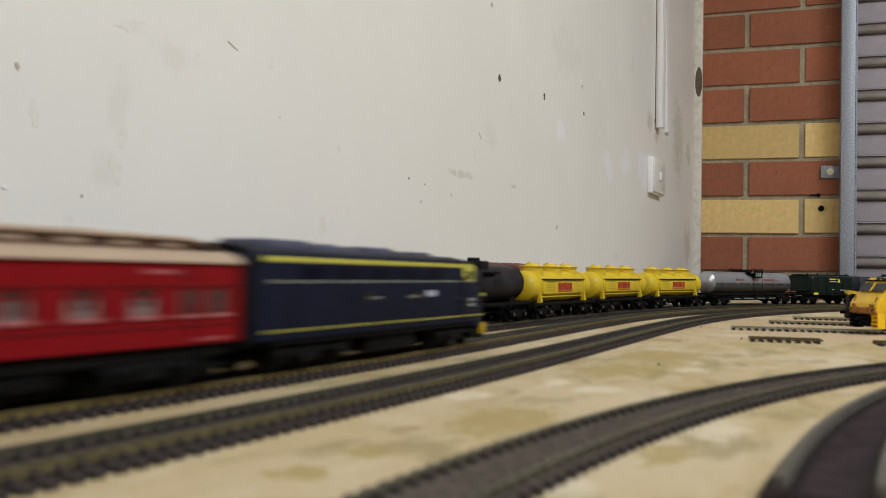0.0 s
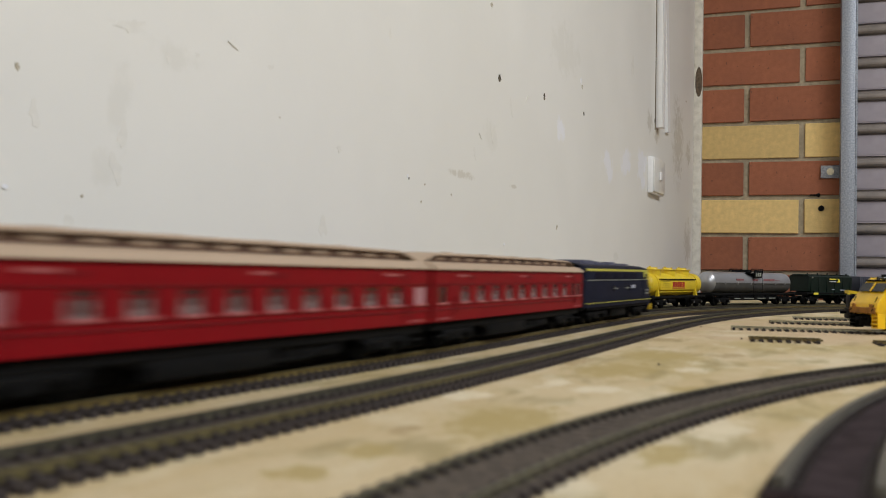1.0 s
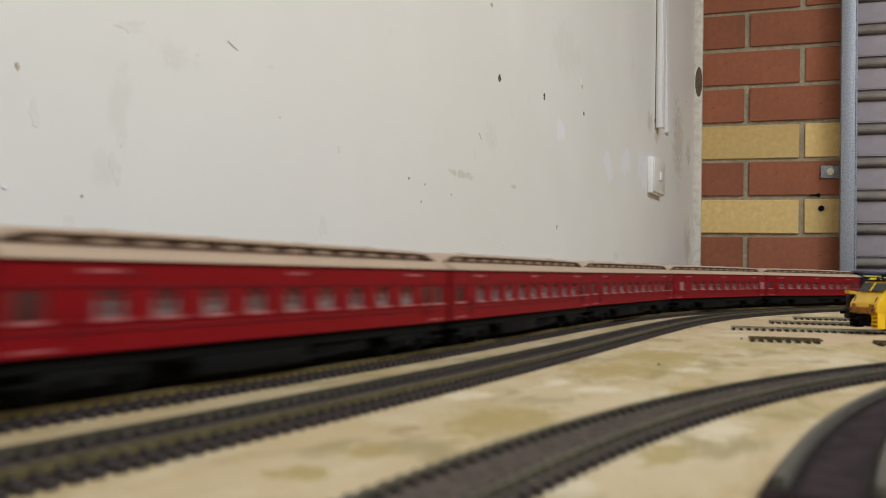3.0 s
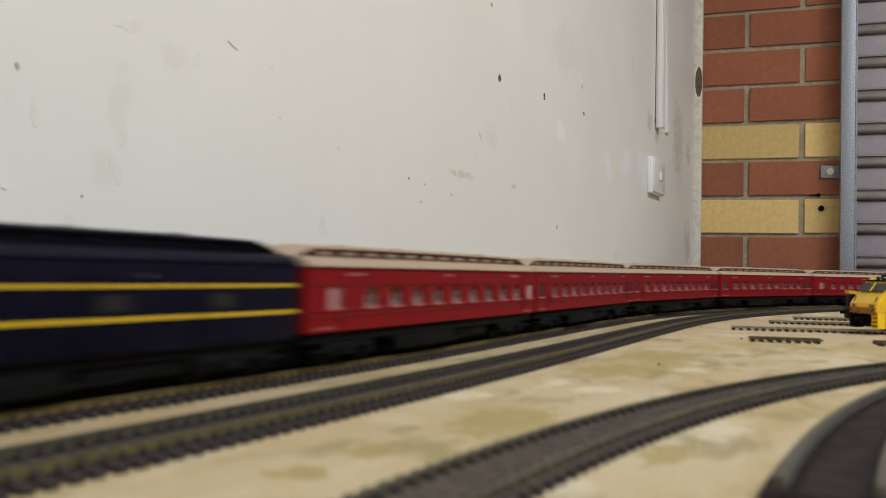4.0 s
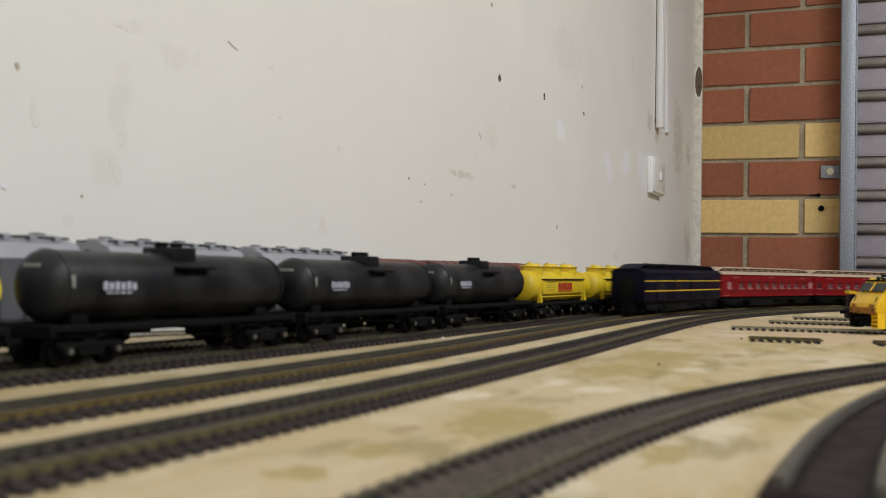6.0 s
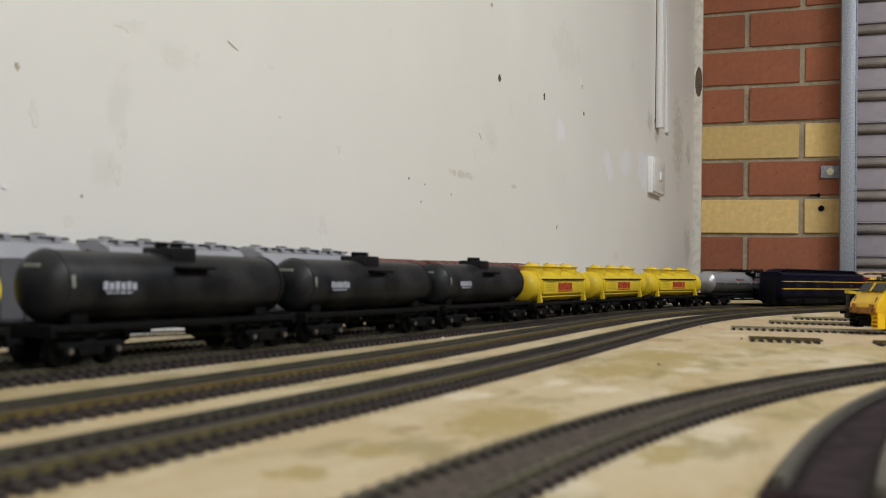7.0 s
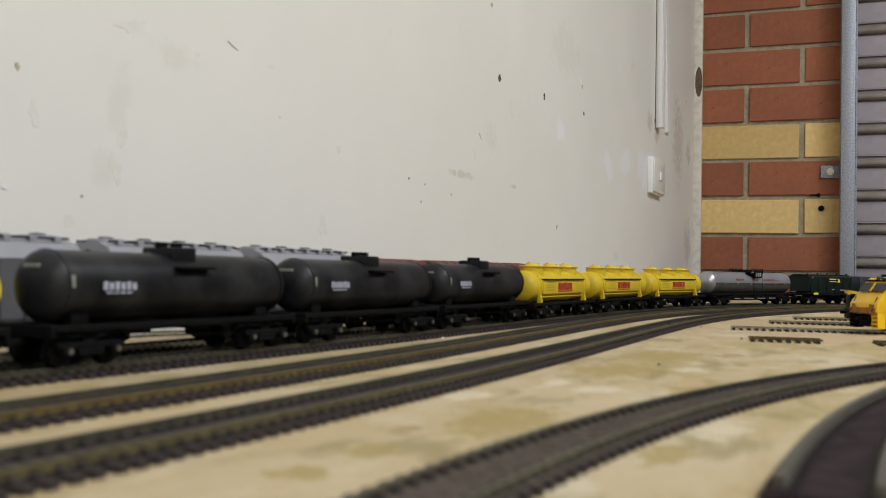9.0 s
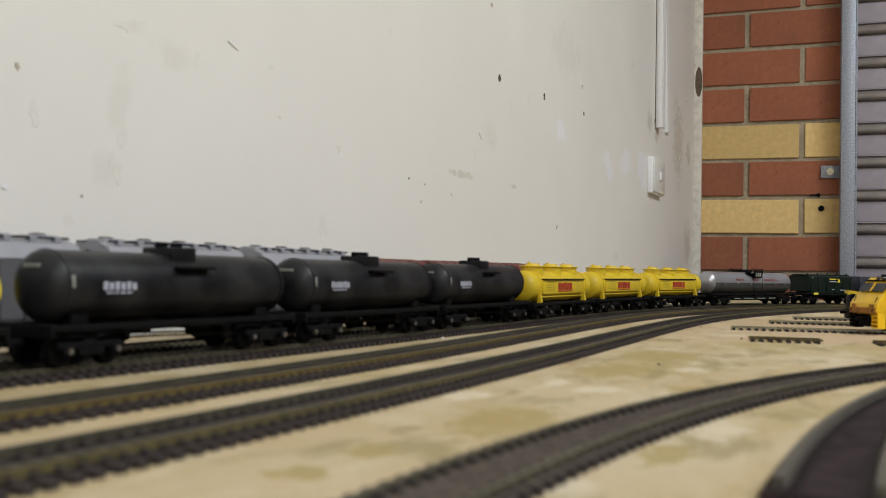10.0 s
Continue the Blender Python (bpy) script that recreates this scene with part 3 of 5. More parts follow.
def tank_shell(r, y0, y1, cz, dome=0.006, n=32):
    rings = []
    prof = [(y0 - dome, 0.02), (y0 - dome * 0.93, 0.35), (y0 - dome * 0.72, 0.66), (y0 - dome * 0.38, 0.88), (y0 - dome * 0.08, 0.985), (y0 + 0.0012, 1.0)]
    prof += [(y1 + y0 - y, k) for y, k in prof[::-1]]
    for y, k in prof:
        rings.append([(r * k * math.cos(2 * math.pi * i / n), y, cz + r * k * math.sin(2 * math.pi * i / n)) for i in range(n)])
    return loft(rings)


def tank_underframe(th, L, z=0.0118, gear=True):
    half = L / 2
    bm = box(-0.0035, 0.0035, -half + 0.006, half - 0.006, z - 0.001, z + 0.003, 0.0004, seg=1)
    for y in (-half * 0.86, -half * 0.5, 0, half * 0.5, half * 0.86):
        box(-0.0135, 0.0135, y - 0.0016, y + 0.0016, z, z + 0.0028, 0.0004, bm, 1)
    part("underframe", bm, M_UNDER, th)
    for sx in (-1, 1):
        bm = box(sx * 0.0135, sx * 0.0155, -half + 0.004, half - 0.004, z + 0.0008, z + 0.0032, 0.0004, seg=1)
        part("side_sill", bm, M_UNDER, th)
    for sy in (-1, 1):
        part("headstock", box(-0.0150, 0.0150, sy * (half - 0.0045), sy * (half - 0.0025), z - 0.0012, z + 0.0036, 0.0004, seg=1), M_UNDER, th)
        coupler(th, sy * (half - 0.003), sy)
    if not gear:
        return
    bm = rod((0.004, -0.012, z - 0.003), (0.004, 0.006, z - 0.003), 0.0026, 10)
    box(-0.007, 0.002, 0.009, 0.018, z - 0.005, z, 0.0005, bm, 1)
    part("brake_gear", bm, M_UNDER, th)


def handrail(parent, pts, r=0.00035, material=None, name="handrail"):
    bm = bmesh.new()
    for a, c in zip(pts, pts[1:]):
        rod(a, c, r, 6, bm)
    return part(name, bm, material or M_UNDER, parent)


def black_tank_wagon():
    L = 0.149
    th = thing("tank_wagon", "weathered black bogie oil tank wagon with white stencilling", "model wagon", "black tank wagons")
    r, cz = 0.0132, 0.0287
    part("tank", tank_shell(r, -L / 2 + 0.0105, L / 2 - 0.0105, cz, 0.0060), M_BLACK, th)
    for y in (-L / 2 + 0.012, L / 2 - 0.012):
        b = rod((0, y - 0.0004, cz), (0, y + 0.0004, cz), r + 0.00035, 32)
        part("tank_band", b, M_BLACK, th)
    for y in (-L * 0.36, L * 0.36):
        part("saddle", box(-0.0085, 0.0085, y - 0.004, y + 0.004, 0.0140, 0.0200, 0.0006), M_UNDER, th)
    hatch = box(-0.0085, 0.0085, -0.0060, 0.0082, cz + r - 0.004, cz + r + 0.0026, 0.0006)
    hatch = part("hatch_platform", hatch, M_BLACK, th)
    for y in (-0.0036, 0.0052):
        b = rod((0, y, cz + r + 0.0022), (0, y, cz + r + 0.0048), 0.0026, 14, bevel=0.0004)
        part("hatch_lid", b, M_UNDER, hatch)
    for sx in (-1, 1):
        part("side_step", box(sx * 0.0110, sx * 0.0155, -0.0080, 0.0130, cz + 0.0068, cz + 0.0080, 0.0003, seg=1), M_UNDER, th)
        bars(th, "stencil", sx * (r + 0.0001), [(-0.0475 + 0.0029 * i, -0.0454 + 0.0029 * i, cz - 0.0014, cz + (0.0018, 0.0014)[i % 2]) for i in range(6)]
             + [(-0.0460 + 0.0034 * i, -0.0434 + 0.0034 * i, cz - 0.0028, cz - 0.0021) for i in range(4)], M_WHITE_INK, sx)
        bars(th, "end_plate", sx * (r * 0.985), [(-L / 2 + 0.0120, -L / 2 + 0.0140, cz - 0.0005, cz + 0.0040)], M_PALELINE, sx)
    for sy in (-1, 1):
        part("end_board", box(-0.0042, 0.0042, sy * (L / 2 - 0.0066), sy * (L / 2 - 0.0056), cz + 0.0066, cz + 0.0080, 0.0002, seg=1), M_PALELINE, th)
    for sx in (-1, 1):
        part("brake_rod", rod((sx * 0.010, -0.034, 0.0092), (sx * 0.010, 0.034, 0.0078), 0.0005, 6), M_UNDER, th)
        part("brake_lever", box(sx * 0.0095, sx * 0.0107, 0.024, 0.030, 0.0062, 0.0118, 0.0004, seg=1), M_UNDER, th)
    tank_underframe(th, L, gear=False)
    for y in (-L * 0.35, L * 0.35):
        bogie(th, y, 0.0225)
    return th


def yellow_tank_wagon():
    L = 0.151
    th = thing("tank_wagon", "bright yellow bogie tank wagon with three domes and red print", "model wagon", "yellow tank wagons")
    r, cz = 0.0124, 0.0256
    part("tank", tank_shell(r, -L / 2 + 0.009, L / 2 - 0.009, cz, 0.0040), M_YELLOW, th)
    for y in (-L / 2 + 0.022, L / 2 - 0.022):
        part("tank_band", rod((0, y - 0.0012, cz), (0, y + 0.0012, cz), r + 0.0006, 32), M_YELLOW, th)
    for y in (-0.043, -0.003, 0.036):
        b = rod((0, y, cz + r - 0.004), (0, y, cz + r + 0.0036), 0.0092, 24)
        rod((0, y, cz + r + 0.0033), (0, y, cz + r + 0.0044), 0.0106, 24, b, bevel=0.0004)
        d = part("dome", b, M_YELLOW, th)
        b = rod((0, y, cz + r + 0.0042), (0, y, cz + r + 0.0058), 0.0062, 18, r2=0.0050, bevel=0.0004)
        rod((-0.002, y - 0.002, cz + r + 0.0054), (-0.002, y - 0.002, cz + r + 0.0072), 0.0014, 8, b)
        box(-0.0060, 0.0060, y - 0.0010, y + 0.0010, cz + r + 0.0054, cz + r + 0.0062, 0.0003, b, 1)
        part("dome_lid", b, M_YELLOW, d)
    for sx in (-1, 1):
        part("side_jacket", box(sx * (r - 0.0020), sx * (r + 0.0006), -0.050, 0.046, cz - 0.0060, cz + 0.0052, 0.0005), M_YELLOW, th)
        part("walkway", box(sx * (r - 0.002), sx * (r + 0.0020), -0.050, 0.046, cz + 0.0052, cz + 0.0062, 0.0002, seg=1), M_UNDER, th)
        part("lower_rail", box(sx * (r * 0.80), sx * (r * 0.80 + 0.0016), -0.052, 0.048, cz - 0.0088, cz - 0.0078, 0.0003, seg=1), M_YELLOW, th)
        # the word on the side stands as five plain red blocks with a bar under them
        rows = [(-0.0175 + i * 0.0068, -0.0120 + i * 0.0068, cz - 0.0030, cz + (0.0030, 0.0027, 0.0032, 0.0027, 0.0030)[i]) for i in range(5)]
        bars(th, "red_print", sx * (r + 0.0006), rows + [(-0.0180, 0.0165, cz - 0.0045, cz - 0.0036)], M_RED_INK, sx)
        bars(th, "small_print", sx * (r + 0.0006), [(-sx * 0.044 if sx > 0 else 0.026, -0.026 if sx > 0 else 0.042, cz + z, cz + z + 0.0004) for z in (0.0032, 0.0012, -0.0008, -0.0030)], M_OLIVE_INK, sx)
        for y in (-0.055, 0.049):
            bm = loft([[(sx * 0.0108, y - 0.0014, cz - 0.0048), (sx * 0.0126, y - 0.0014, cz - 0.0048), (sx * 0.0126, y + 0.0014, cz - 0.0048), (sx * 0.0108, y + 0.0014, cz - 0.0048)],
                       [(sx * 0.0100, y - 0.0022, 0.0118), (sx * 0.0138, y - 0.0022, 0.0118), (sx * 0.0138, y + 0.0022, 0.0118), (sx * 0.0100, y + 0.0022, 0.0118)]])
            part("saddle", bm, M_YELLOW, th, smooth=False)
    tank_underframe(th, L, 0.0098)
    for y in (-L * 0.33, L * 0.33):
        bogie(th, y, 0.0225)
    return th


def silver_tank_wagon():
    L = 0.218
    th = thing("tank_wagon", "long silver bogie tank wagon with red print and dark top platform", "model wagon")
    r, cz = 0.0133, 0.0278
    shell = part("tank", tank_shell(r, -L / 2 + 0.014, L / 2 - 0.014, cz, 0.0095), M_SILVER, th)
    shell.data.materials.append(M_SILVER_DK)
    # The lower half of the shell takes the darker silver.
    for p in shell.data.polygons:
        if p.center.z < cz - 0.0005 and abs(p.center.y) < L / 2 - 0.012:
            p.material_index = 1
    for sx in (-1, 1):
        part("seam_rail", box(sx * (r - 0.001), sx * (r + 0.0009), -L / 2 + 0.014, L / 2 - 0.014, cz - 0.0012, cz - 0.0004, 0.0002, seg=1), M_SILVER_DK, th)
        bars(th, "red_print", sx * (r * 0.955), [(-0.047, -0.041, cz + 0.0028, cz + 0.0050), (-0.040, -0.030, cz + 0.0028, cz + 0.0050), (-0.006, 0.006, cz + 0.0024, cz + 0.0048),
                                                   (0.022, 0.034, cz + 0.0028, cz + 0.0050), (0.036, 0.050, cz + 0.0028, cz + 0.0050), (0.054, 0.064, cz + 0.0034, cz + 0.0040)], M_RED_DULL, sx, 0.0010)
        for y in (-0.075, -0.045, -0.012, 0.020, 0.052, 0.078):
            part("lug", box(sx * (r - 0.001), sx * (r + 0.0013), y - 0.0006, y + 0.0006, cz - 0.0022, cz + 0.0008, 0.0002, seg=1), M_SILVER, th)
        bm = bmesh.new()
        for y in (-0.010, 0.012):
            rod((sx * 0.0165, y, 0.0145), (sx * 0.0165, y, cz + r + 0.001), 0.00022, 6, bm)
        for i in range(7):
            rod((sx * 0.0165, -0.010, 0.017 + 0.0045 * i), (sx * 0.0165, 0.0, 0.017 + 0.0045 * i), 0.0002, 5, bm)
        part("ladder", bm, M_UNDER, th)
    bm = box(-0.0150, 0.0150, -0.014, 0.016, cz + r - 0.0018, cz + r - 0.0006, 0.0003, seg=1)
    plat = part("platform", bm, M_UNDER, th)
    part("valve_box", box(-0.0050, 0.0050, -0.0055, 0.0055, cz + r - 0.002, cz + r + 0.0034, 0.0006), M_UNDER, plat)
    z = cz + r + 0.0042
    for sx in (-1, 1):
        handrail(plat, [(sx * 0.0148, -0.014, cz + r - 0.001), (sx * 0.0148, -0.014, z), (sx * 0.0148, 0.016, z), (sx * 0.0148, 0.016, cz + r - 0.001)], 0.0005)
        sign = part("sign_board", box(sx * 0.0150, sx * 0.0158, -0.0070, 0.0130, cz + r - 0.0070, cz + r + 0.0030, 0.0003, seg=1), M_UNDER, plat)
        for k in range(3):
            part("sign_mark", box(sx * 0.0158, sx * 0.0161, -0.0042 + 0.0050 * k, -0.0004 + 0.0050 * k, cz + r - 0.0050, cz + r - 0.0004), M_PALELINE, sign, smooth=False)
    bm = bmesh.new()
    for sx in (-1, 1):
        rod((sx * 0.006, -L / 2 + 0.02, cz + r + 0.0008), (sx * 0.006, L / 2 - 0.02, cz + r + 0.0008), 0.0003, 5, bm)
    part("top_rail", bm, M_UNDER, th)
    part("centre_beam", box(-0.0080, 0.0080, -L / 2 + 0.050, L / 2 - 0.050, 0.0058, 0.0112, 0.0006), M_UNDER, th)
    # Pale rods imitate lines of light under the frame; dark blocks break them.
    for sx in (-1, 1):
        part("light_gap_line", rod((sx * 0.0135, -0.052, 0.0082), (sx * 0.0135, 0.052, 0.0082), 0.0006, 8), M_PALELINE, th)
        for y in (-0.034, 0.0, 0.030):
            part("gap_line_block", box(sx * 0.0122, sx * 0.0144, y - 0.0045, y + 0.0045, 0.0068, 0.0118, 0.0004, seg=1), M_UNDER, th)
    tank_underframe(th, L)
    for y in (-L * 0.36, L * 0.36):
        bogie(th, y, 0.0240)
    return th


def green_hopper_wagon():
    L = 0.113
    th = thing("hopper_wagon", "dark green covered hopper wagon with yellow and white print", "model wagon")
    prof = [(-0.0150, 0.0175), (-0.0160, 0.0372), (-0.0135, 0.0392), (0.0135, 0.0392), (0.0160, 0.0372), (0.0150, 0.0175)]
    part("body", prism(prof, -L / 2 + 0.006, L / 2 - 0.006), M_GREEN, th, smooth=False)
    for sx in (-1, 1):
        for i in range(6):
            y = -L / 2 + 0.010 + i * (L - 0.020) / 5
            part("rib", box(sx * 0.0150, sx * 0.0164, y - 0.0006, y + 0.0006, 0.0160, 0.0368, 0.0002, seg=1), M_GREEN, th)
        bars(th, "yellow_print", sx * 0.0172, [(-0.006, 0.010, 0.0336, 0.0352)], M_YEL_INK, sx)
        bars(th, "white_print", sx * 0.0172, [(-0.006, 0.010, 0.0304, 0.0318), (0.0, 0.006, 0.0195, 0.0205), (0.02, 0.03, 0.0188, 0.0200)], M_WHITE_INK, sx)
        b = loft([[(x, 0.0115, 0.0302), (x, 0.0195, 0.0302), (x, 0.0190, 0.0330), (x, 0.0165, 0.0350), (x, 0.0135, 0.0346), (x, 0.0165, 0.0322)] for x in (sx * 0.0168, sx * 0.0175)])
        part("swoosh_mark", b, M_YEL_INK, th, smooth=False)
        part("yellow_step", box(sx * 0.0150, sx * 0.0165, 0.040, 0.046, 0.0105, 0.0170, 0.0003, seg=1), M_YEL_INK, th)
        part("tare_plate", box(sx * 0.0152, sx * 0.0164, -0.040, -0.030, 0.0125, 0.0155, 0.0003, seg=1), M_YEL_INK, th)
    for i in range(5):
        y = -0.046 + i * 0.023
        h = part("hatch", box(-0.009, 0.009, y - 0.0085, y + 0.0085, 0.0388, 0.0408, 0.0006), M_GREEN, th)
        part("hatch_clamp", rod((0.007, y + 0.004, 0.0404), (0.007, y + 0.004, 0.0426), 0.0010, 8), M_UNDER, h)
    part("end_lamp", rod((0.0158, -L / 2 + 0.012, 0.0362), (0.0172, -L / 2 + 0.012, 0.0362), 0.0011, 10), M_STEEL, th)
    part("body_skirt", box(-0.0152, 0.0152, -L / 2 + 0.020, L / 2 - 0.018, 0.0120, 0.0178, 0.0005), M_GREEN, th)
    for y in (-0.022, 0.022):
        bm = loft([[(-0.013, y - 0.018, 0.0178), (0.013, y - 0.018, 0.0178), (0.013, y + 0.018, 0.0178), (-0.013, y + 0.018, 0.0178)],
                   [(-0.006, y - 0.006, 0.0080), (0.006, y - 0.006, 0.0080), (0.006, y + 0.006, 0.0080), (-0.006, y + 0.006, 0.0080)]])
        part("chute", bm, M_GREEN, th, smooth=False)
    tank_underframe(th, L, 0.0125)
    for y in (-L * 0.36, L * 0.36):
        bogie(th, y, 0.0210)
    return th


def container_wagon():
    L = 0.130
    th = thing("container_wagon", "flat wagon with a slate blue and an orange ribbed container", "model wagon")
    for name, y0, y1, material in (("container", -0.056, -0.018, M_SLATE), ("container", -0.015, -0.004, M_RUST), ("container", -0.001, 0.056, M_SLATE)):
        c = part(name, box(-0.0150, 0.0150, y0, y1, 0.0152, 0.0392, 0.0006), material, th)
        for i in range(int((y1 - y0) / 0.0048)):
            y = y0 + 0.0030 + i * 0.0048
            for sx in (-1, 1):
                part("rib", box(sx * 0.0148, sx * 0.0156, y - 0.0010, y + 0.0010, 0.0166, 0.0380, 0.0002, seg=1), material, c)
    part("deck", box(-0.0152, 0.0152, -L / 2 + 0.004, L / 2 - 0.004, 0.0128, 0.0152, 0.0004), M_UNDER, th)
    tank_underframe(th, L, 0.0100)
    for y in (-L * 0.36, L * 0.36):
        bogie(th, y, 0.0210)
    return th


def grey_hopper_wagon(marked):
    L = 0.107
    th = thing("hopper_wagon", "light grey covered hopper wagon with roof hatches beside the wall", "model wagon", "grey hoppers")
    prof = [(-0.0155, 0.0125), (-0.0165, 0.0150), (-0.0165, 0.0385), (-0.0120, 0.0445), (-0.0060, 0.0465), (0.0060, 0.0465), (0.0120, 0.0445),
            (0.0165, 0.0385), (0.0165, 0.0150), (0.0155, 0.0125)]
    part("body", prism(prof, -L / 2 + 0.008, L / 2 - 0.008), M_GREY_WAGON, th, smooth=False)
    part("roof", prism([(-0.0168, 0.0387), (-0.0122, 0.0449), (-0.0061, 0.0470), (0.0061, 0.0470), (0.0122, 0.0449), (0.0168, 0.0387), (0.0150, 0.0387), (0, 0.0440), (-0.0150, 0.0387)],
                       -L / 2 + 0.007, L / 2 - 0.007), M_GREY_ROOF, th, "pale grey ribbed roof", smooth=False)
    for i in range(4):
        y = -0.036 + i * 0.024
        h = part("roof_hatch", box(-0.0055, 0.0055, y - 0.0065, y + 0.0065, 0.0466, 0.0488, 0.0007), M_GREY_ROOF, th)
        part("hatch_handle", box(-0.0020, 0.0020, y - 0.003, y + 0.003, 0.0489, 0.0497, 0.0003, seg=1), M_SILVER_DK, h)
    for k in (-1, 1):
        part("roof_walk", box(k * 0.0088, k * 0.0106, -L / 2 + 0.010, L / 2 - 0.010, 0.0470, 0.0479, 0.0002, seg=1), M_UNDER, th)
        for i in range(7):
            y = -L / 2 + 0.016 + i * (L - 0.032) / 6
            part("walk_bracket", box(k * 0.0080, k * 0.0112, y - 0.0016, y + 0.0016, 0.0452, 0.0482, 0.0003, seg=1), M_GREY_ROOF, th)
    for sx in (-1, 1):
        for i in range(8):
            y = -L / 2 + 0.014 + i * (L - 0.028) / 7
            part("rib", box(sx * 0.0160, sx * 0.0175, y - 0.0005, y + 0.0005, 0.0150, 0.0380, 0.0002, seg=1), M_GREY_WAGON, th)
    for y in (-0.020, 0.020):
        part("chute", loft([[(-0.012, y - 0.007, 0.0128), (0.012, y - 0.007, 0.0128), (0.012, y + 0.007, 0.0128), (-0.012, y + 0.007, 0.0128)],
                            [(-0.010, y - 0.003, 0.0058), (0.010, y - 0.003, 0.0058), (0.010, y + 0.003, 0.0058), (-0.010, y + 0.003, 0.0058)]]), M_UNDER, th, smooth=False)
    if marked:
        b = rod((0.0165, -0.0035, 0.0260), (0.0180, -0.0035, 0.0260), 0.0085, 28)
        part("round_mark", b, M_YEL_INK, th, "large yellow round emblem")
    tank_underframe(th, L, gear=False)
    for y in (-L * 0.42, L * 0.42):
        bogie(th, y, 0.0165)
    return th


def brown_box_van():
    L = 0.098
    th = thing("box_van", "red oxide box van with a curved roof beside the wall", "model wagon", "brown vans")
    part("body", prism([(-0.0150, 0.0125), (-0.0150, 0.0370), (0.0150, 0.0370), (0.0150, 0.0125)], -L / 2 + 0.006, L / 2 - 0.006), M_OXIDE, th, smooth=False)
    prof = [(-0.0158, 0.0365), (0.0158, 0.0365)] + [(0.0158 * math.cos(math.pi * i / 10), 0.0370 + 0.0075 * math.sin(math.pi * i / 10)) for i in range(11)]
    part("roof", prism(prof, -L / 2 + 0.004, L / 2 - 0.004), M_OXIDE, th)
    for i in range(6):
        y = -L / 2 + 0.012 + i * 0.0148
        ring = [(0.0160 * math.cos(math.pi * j / 10), 0.0372 + 0.0077 * math.sin(math.pi * j / 10)) for j in range(11)]
        ring += [(0.0145 * math.cos(math.pi * j / 10), 0.0365 + 0.0065 * math.sin(math.pi * j / 10)) for j in range(10, -1, -1)]
        part("roof_strap", prism(ring, y - 0.0006, y + 0.0006), M_OXIDE, th)
    for sx in (-1, 1):
        part("sliding_door", box(sx * 0.0150, sx * 0.0160, -0.016, 0.016, 0.0135, 0.0355, 0.0003, seg=1), M_OXIDE, th)
    tank_underframe(th, L, gear=False)
    for y in (-L * 0.37, L * 0.37):
        bogie(th, y, 0.0165)
    return th


# ---- passenger train ----
CAR_PITCH = 0.2619
CAR_L = 0.2565


def coach_roof(th, L, lower, band, top_mat, half=0.0166, z_e=0.0379):
    """Clerestory roof: curved lower deck, upright sides with oval lights, and a domed upper deck that runs down at both ends."""
    zl, zc, zt = z_e + 0.0034, z_e + 0.0067, z_e + 0.0084
    hw = 0.0092
    low = [(-half - 0.0005, z_e - 0.0004), (half + 0.0005, z_e - 0.0004)]
    for i in range(7):
        a = i / 6
        low.append((half + 0.0005 - (half + 0.0005 - hw) * a ** 1.35, z_e + (zl - z_e) * math.sin(a * math.pi / 2)))
    low += [(-x, z) for x, z in low[:1:-1]]
    part("lower_roof", prism(low, -L / 2, L / 2), lower, th)
    part("clerestory", prism([(-hw + 0.0006, zl - 0.001), (hw - 0.0006, zl - 0.001), (hw - 0.0006, zc), (-hw + 0.0006, zc)], -L / 2 + 0.013, L / 2 - 0.013), band, th, "dark band of clerestory lights", smooth=False)
    sec = []
    for k in range(13):
        y = -L / 2 + 0.0005 + (L - 0.001) * k / 12
        if k in (0, 12):
            y, drop = (-L / 2 + 0.0005 if k == 0 else L / 2 - 0.0005), 0.0050
        elif k in (1, 11):
            y, drop = (-L / 2 + 0.006 if k == 1 else L / 2 - 0.006), 0.0028
        elif k in (2, 10):
            y, drop = (-L / 2 + 0.014 if k == 2 else L / 2 - 0.014), 0.0004
        else:
            drop = 0
        ring = [(hw + 0.0012, y, zc - drop * 0.8), (hw + 0.0012, y, zc + 0.0006 - drop)]
        ring += [((hw + 0.0008) * math.cos(math.pi * i / 8), y, zc + 0.0006 - drop + (zt - zc - 0.0006) * math.sin(math.pi * i / 8)) for i in range(9)]
        ring += [(-hw - 0.0012, y, zc + 0.0006 - drop), (-hw - 0.0012, y, zc - drop * 0.8)]
        sec.append(ring)
    part("upper_roof", loft(sec), top_mat, th)
    for i in range(12):
        y = -L / 2 + 0.024 + i * (L - 0.048) / 11
        for sx in (-1, 1):
            b = bmesh.new()
            bmesh.ops.create_uvsphere(b, u_segments=10, v_segments=6, radius=1.0, matrix=Matrix.Translation((sx * (hw - 0.0004), y, (zl + zc) / 2 - 0.0001)) @ Matrix.Diagonal((0.0007, 0.0050, 0.0011, 1)))
            part("clerestory_light", b, lower, th)
    for y in (-L * 0.3, -L * 0.1, L * 0.1, L * 0.3):
        part("roof_vent", box(-0.002, 0.002, y - 0.003, y + 0.003, zt - 0.0008, zt + 0.0003, 0.0004), top_mat, th)


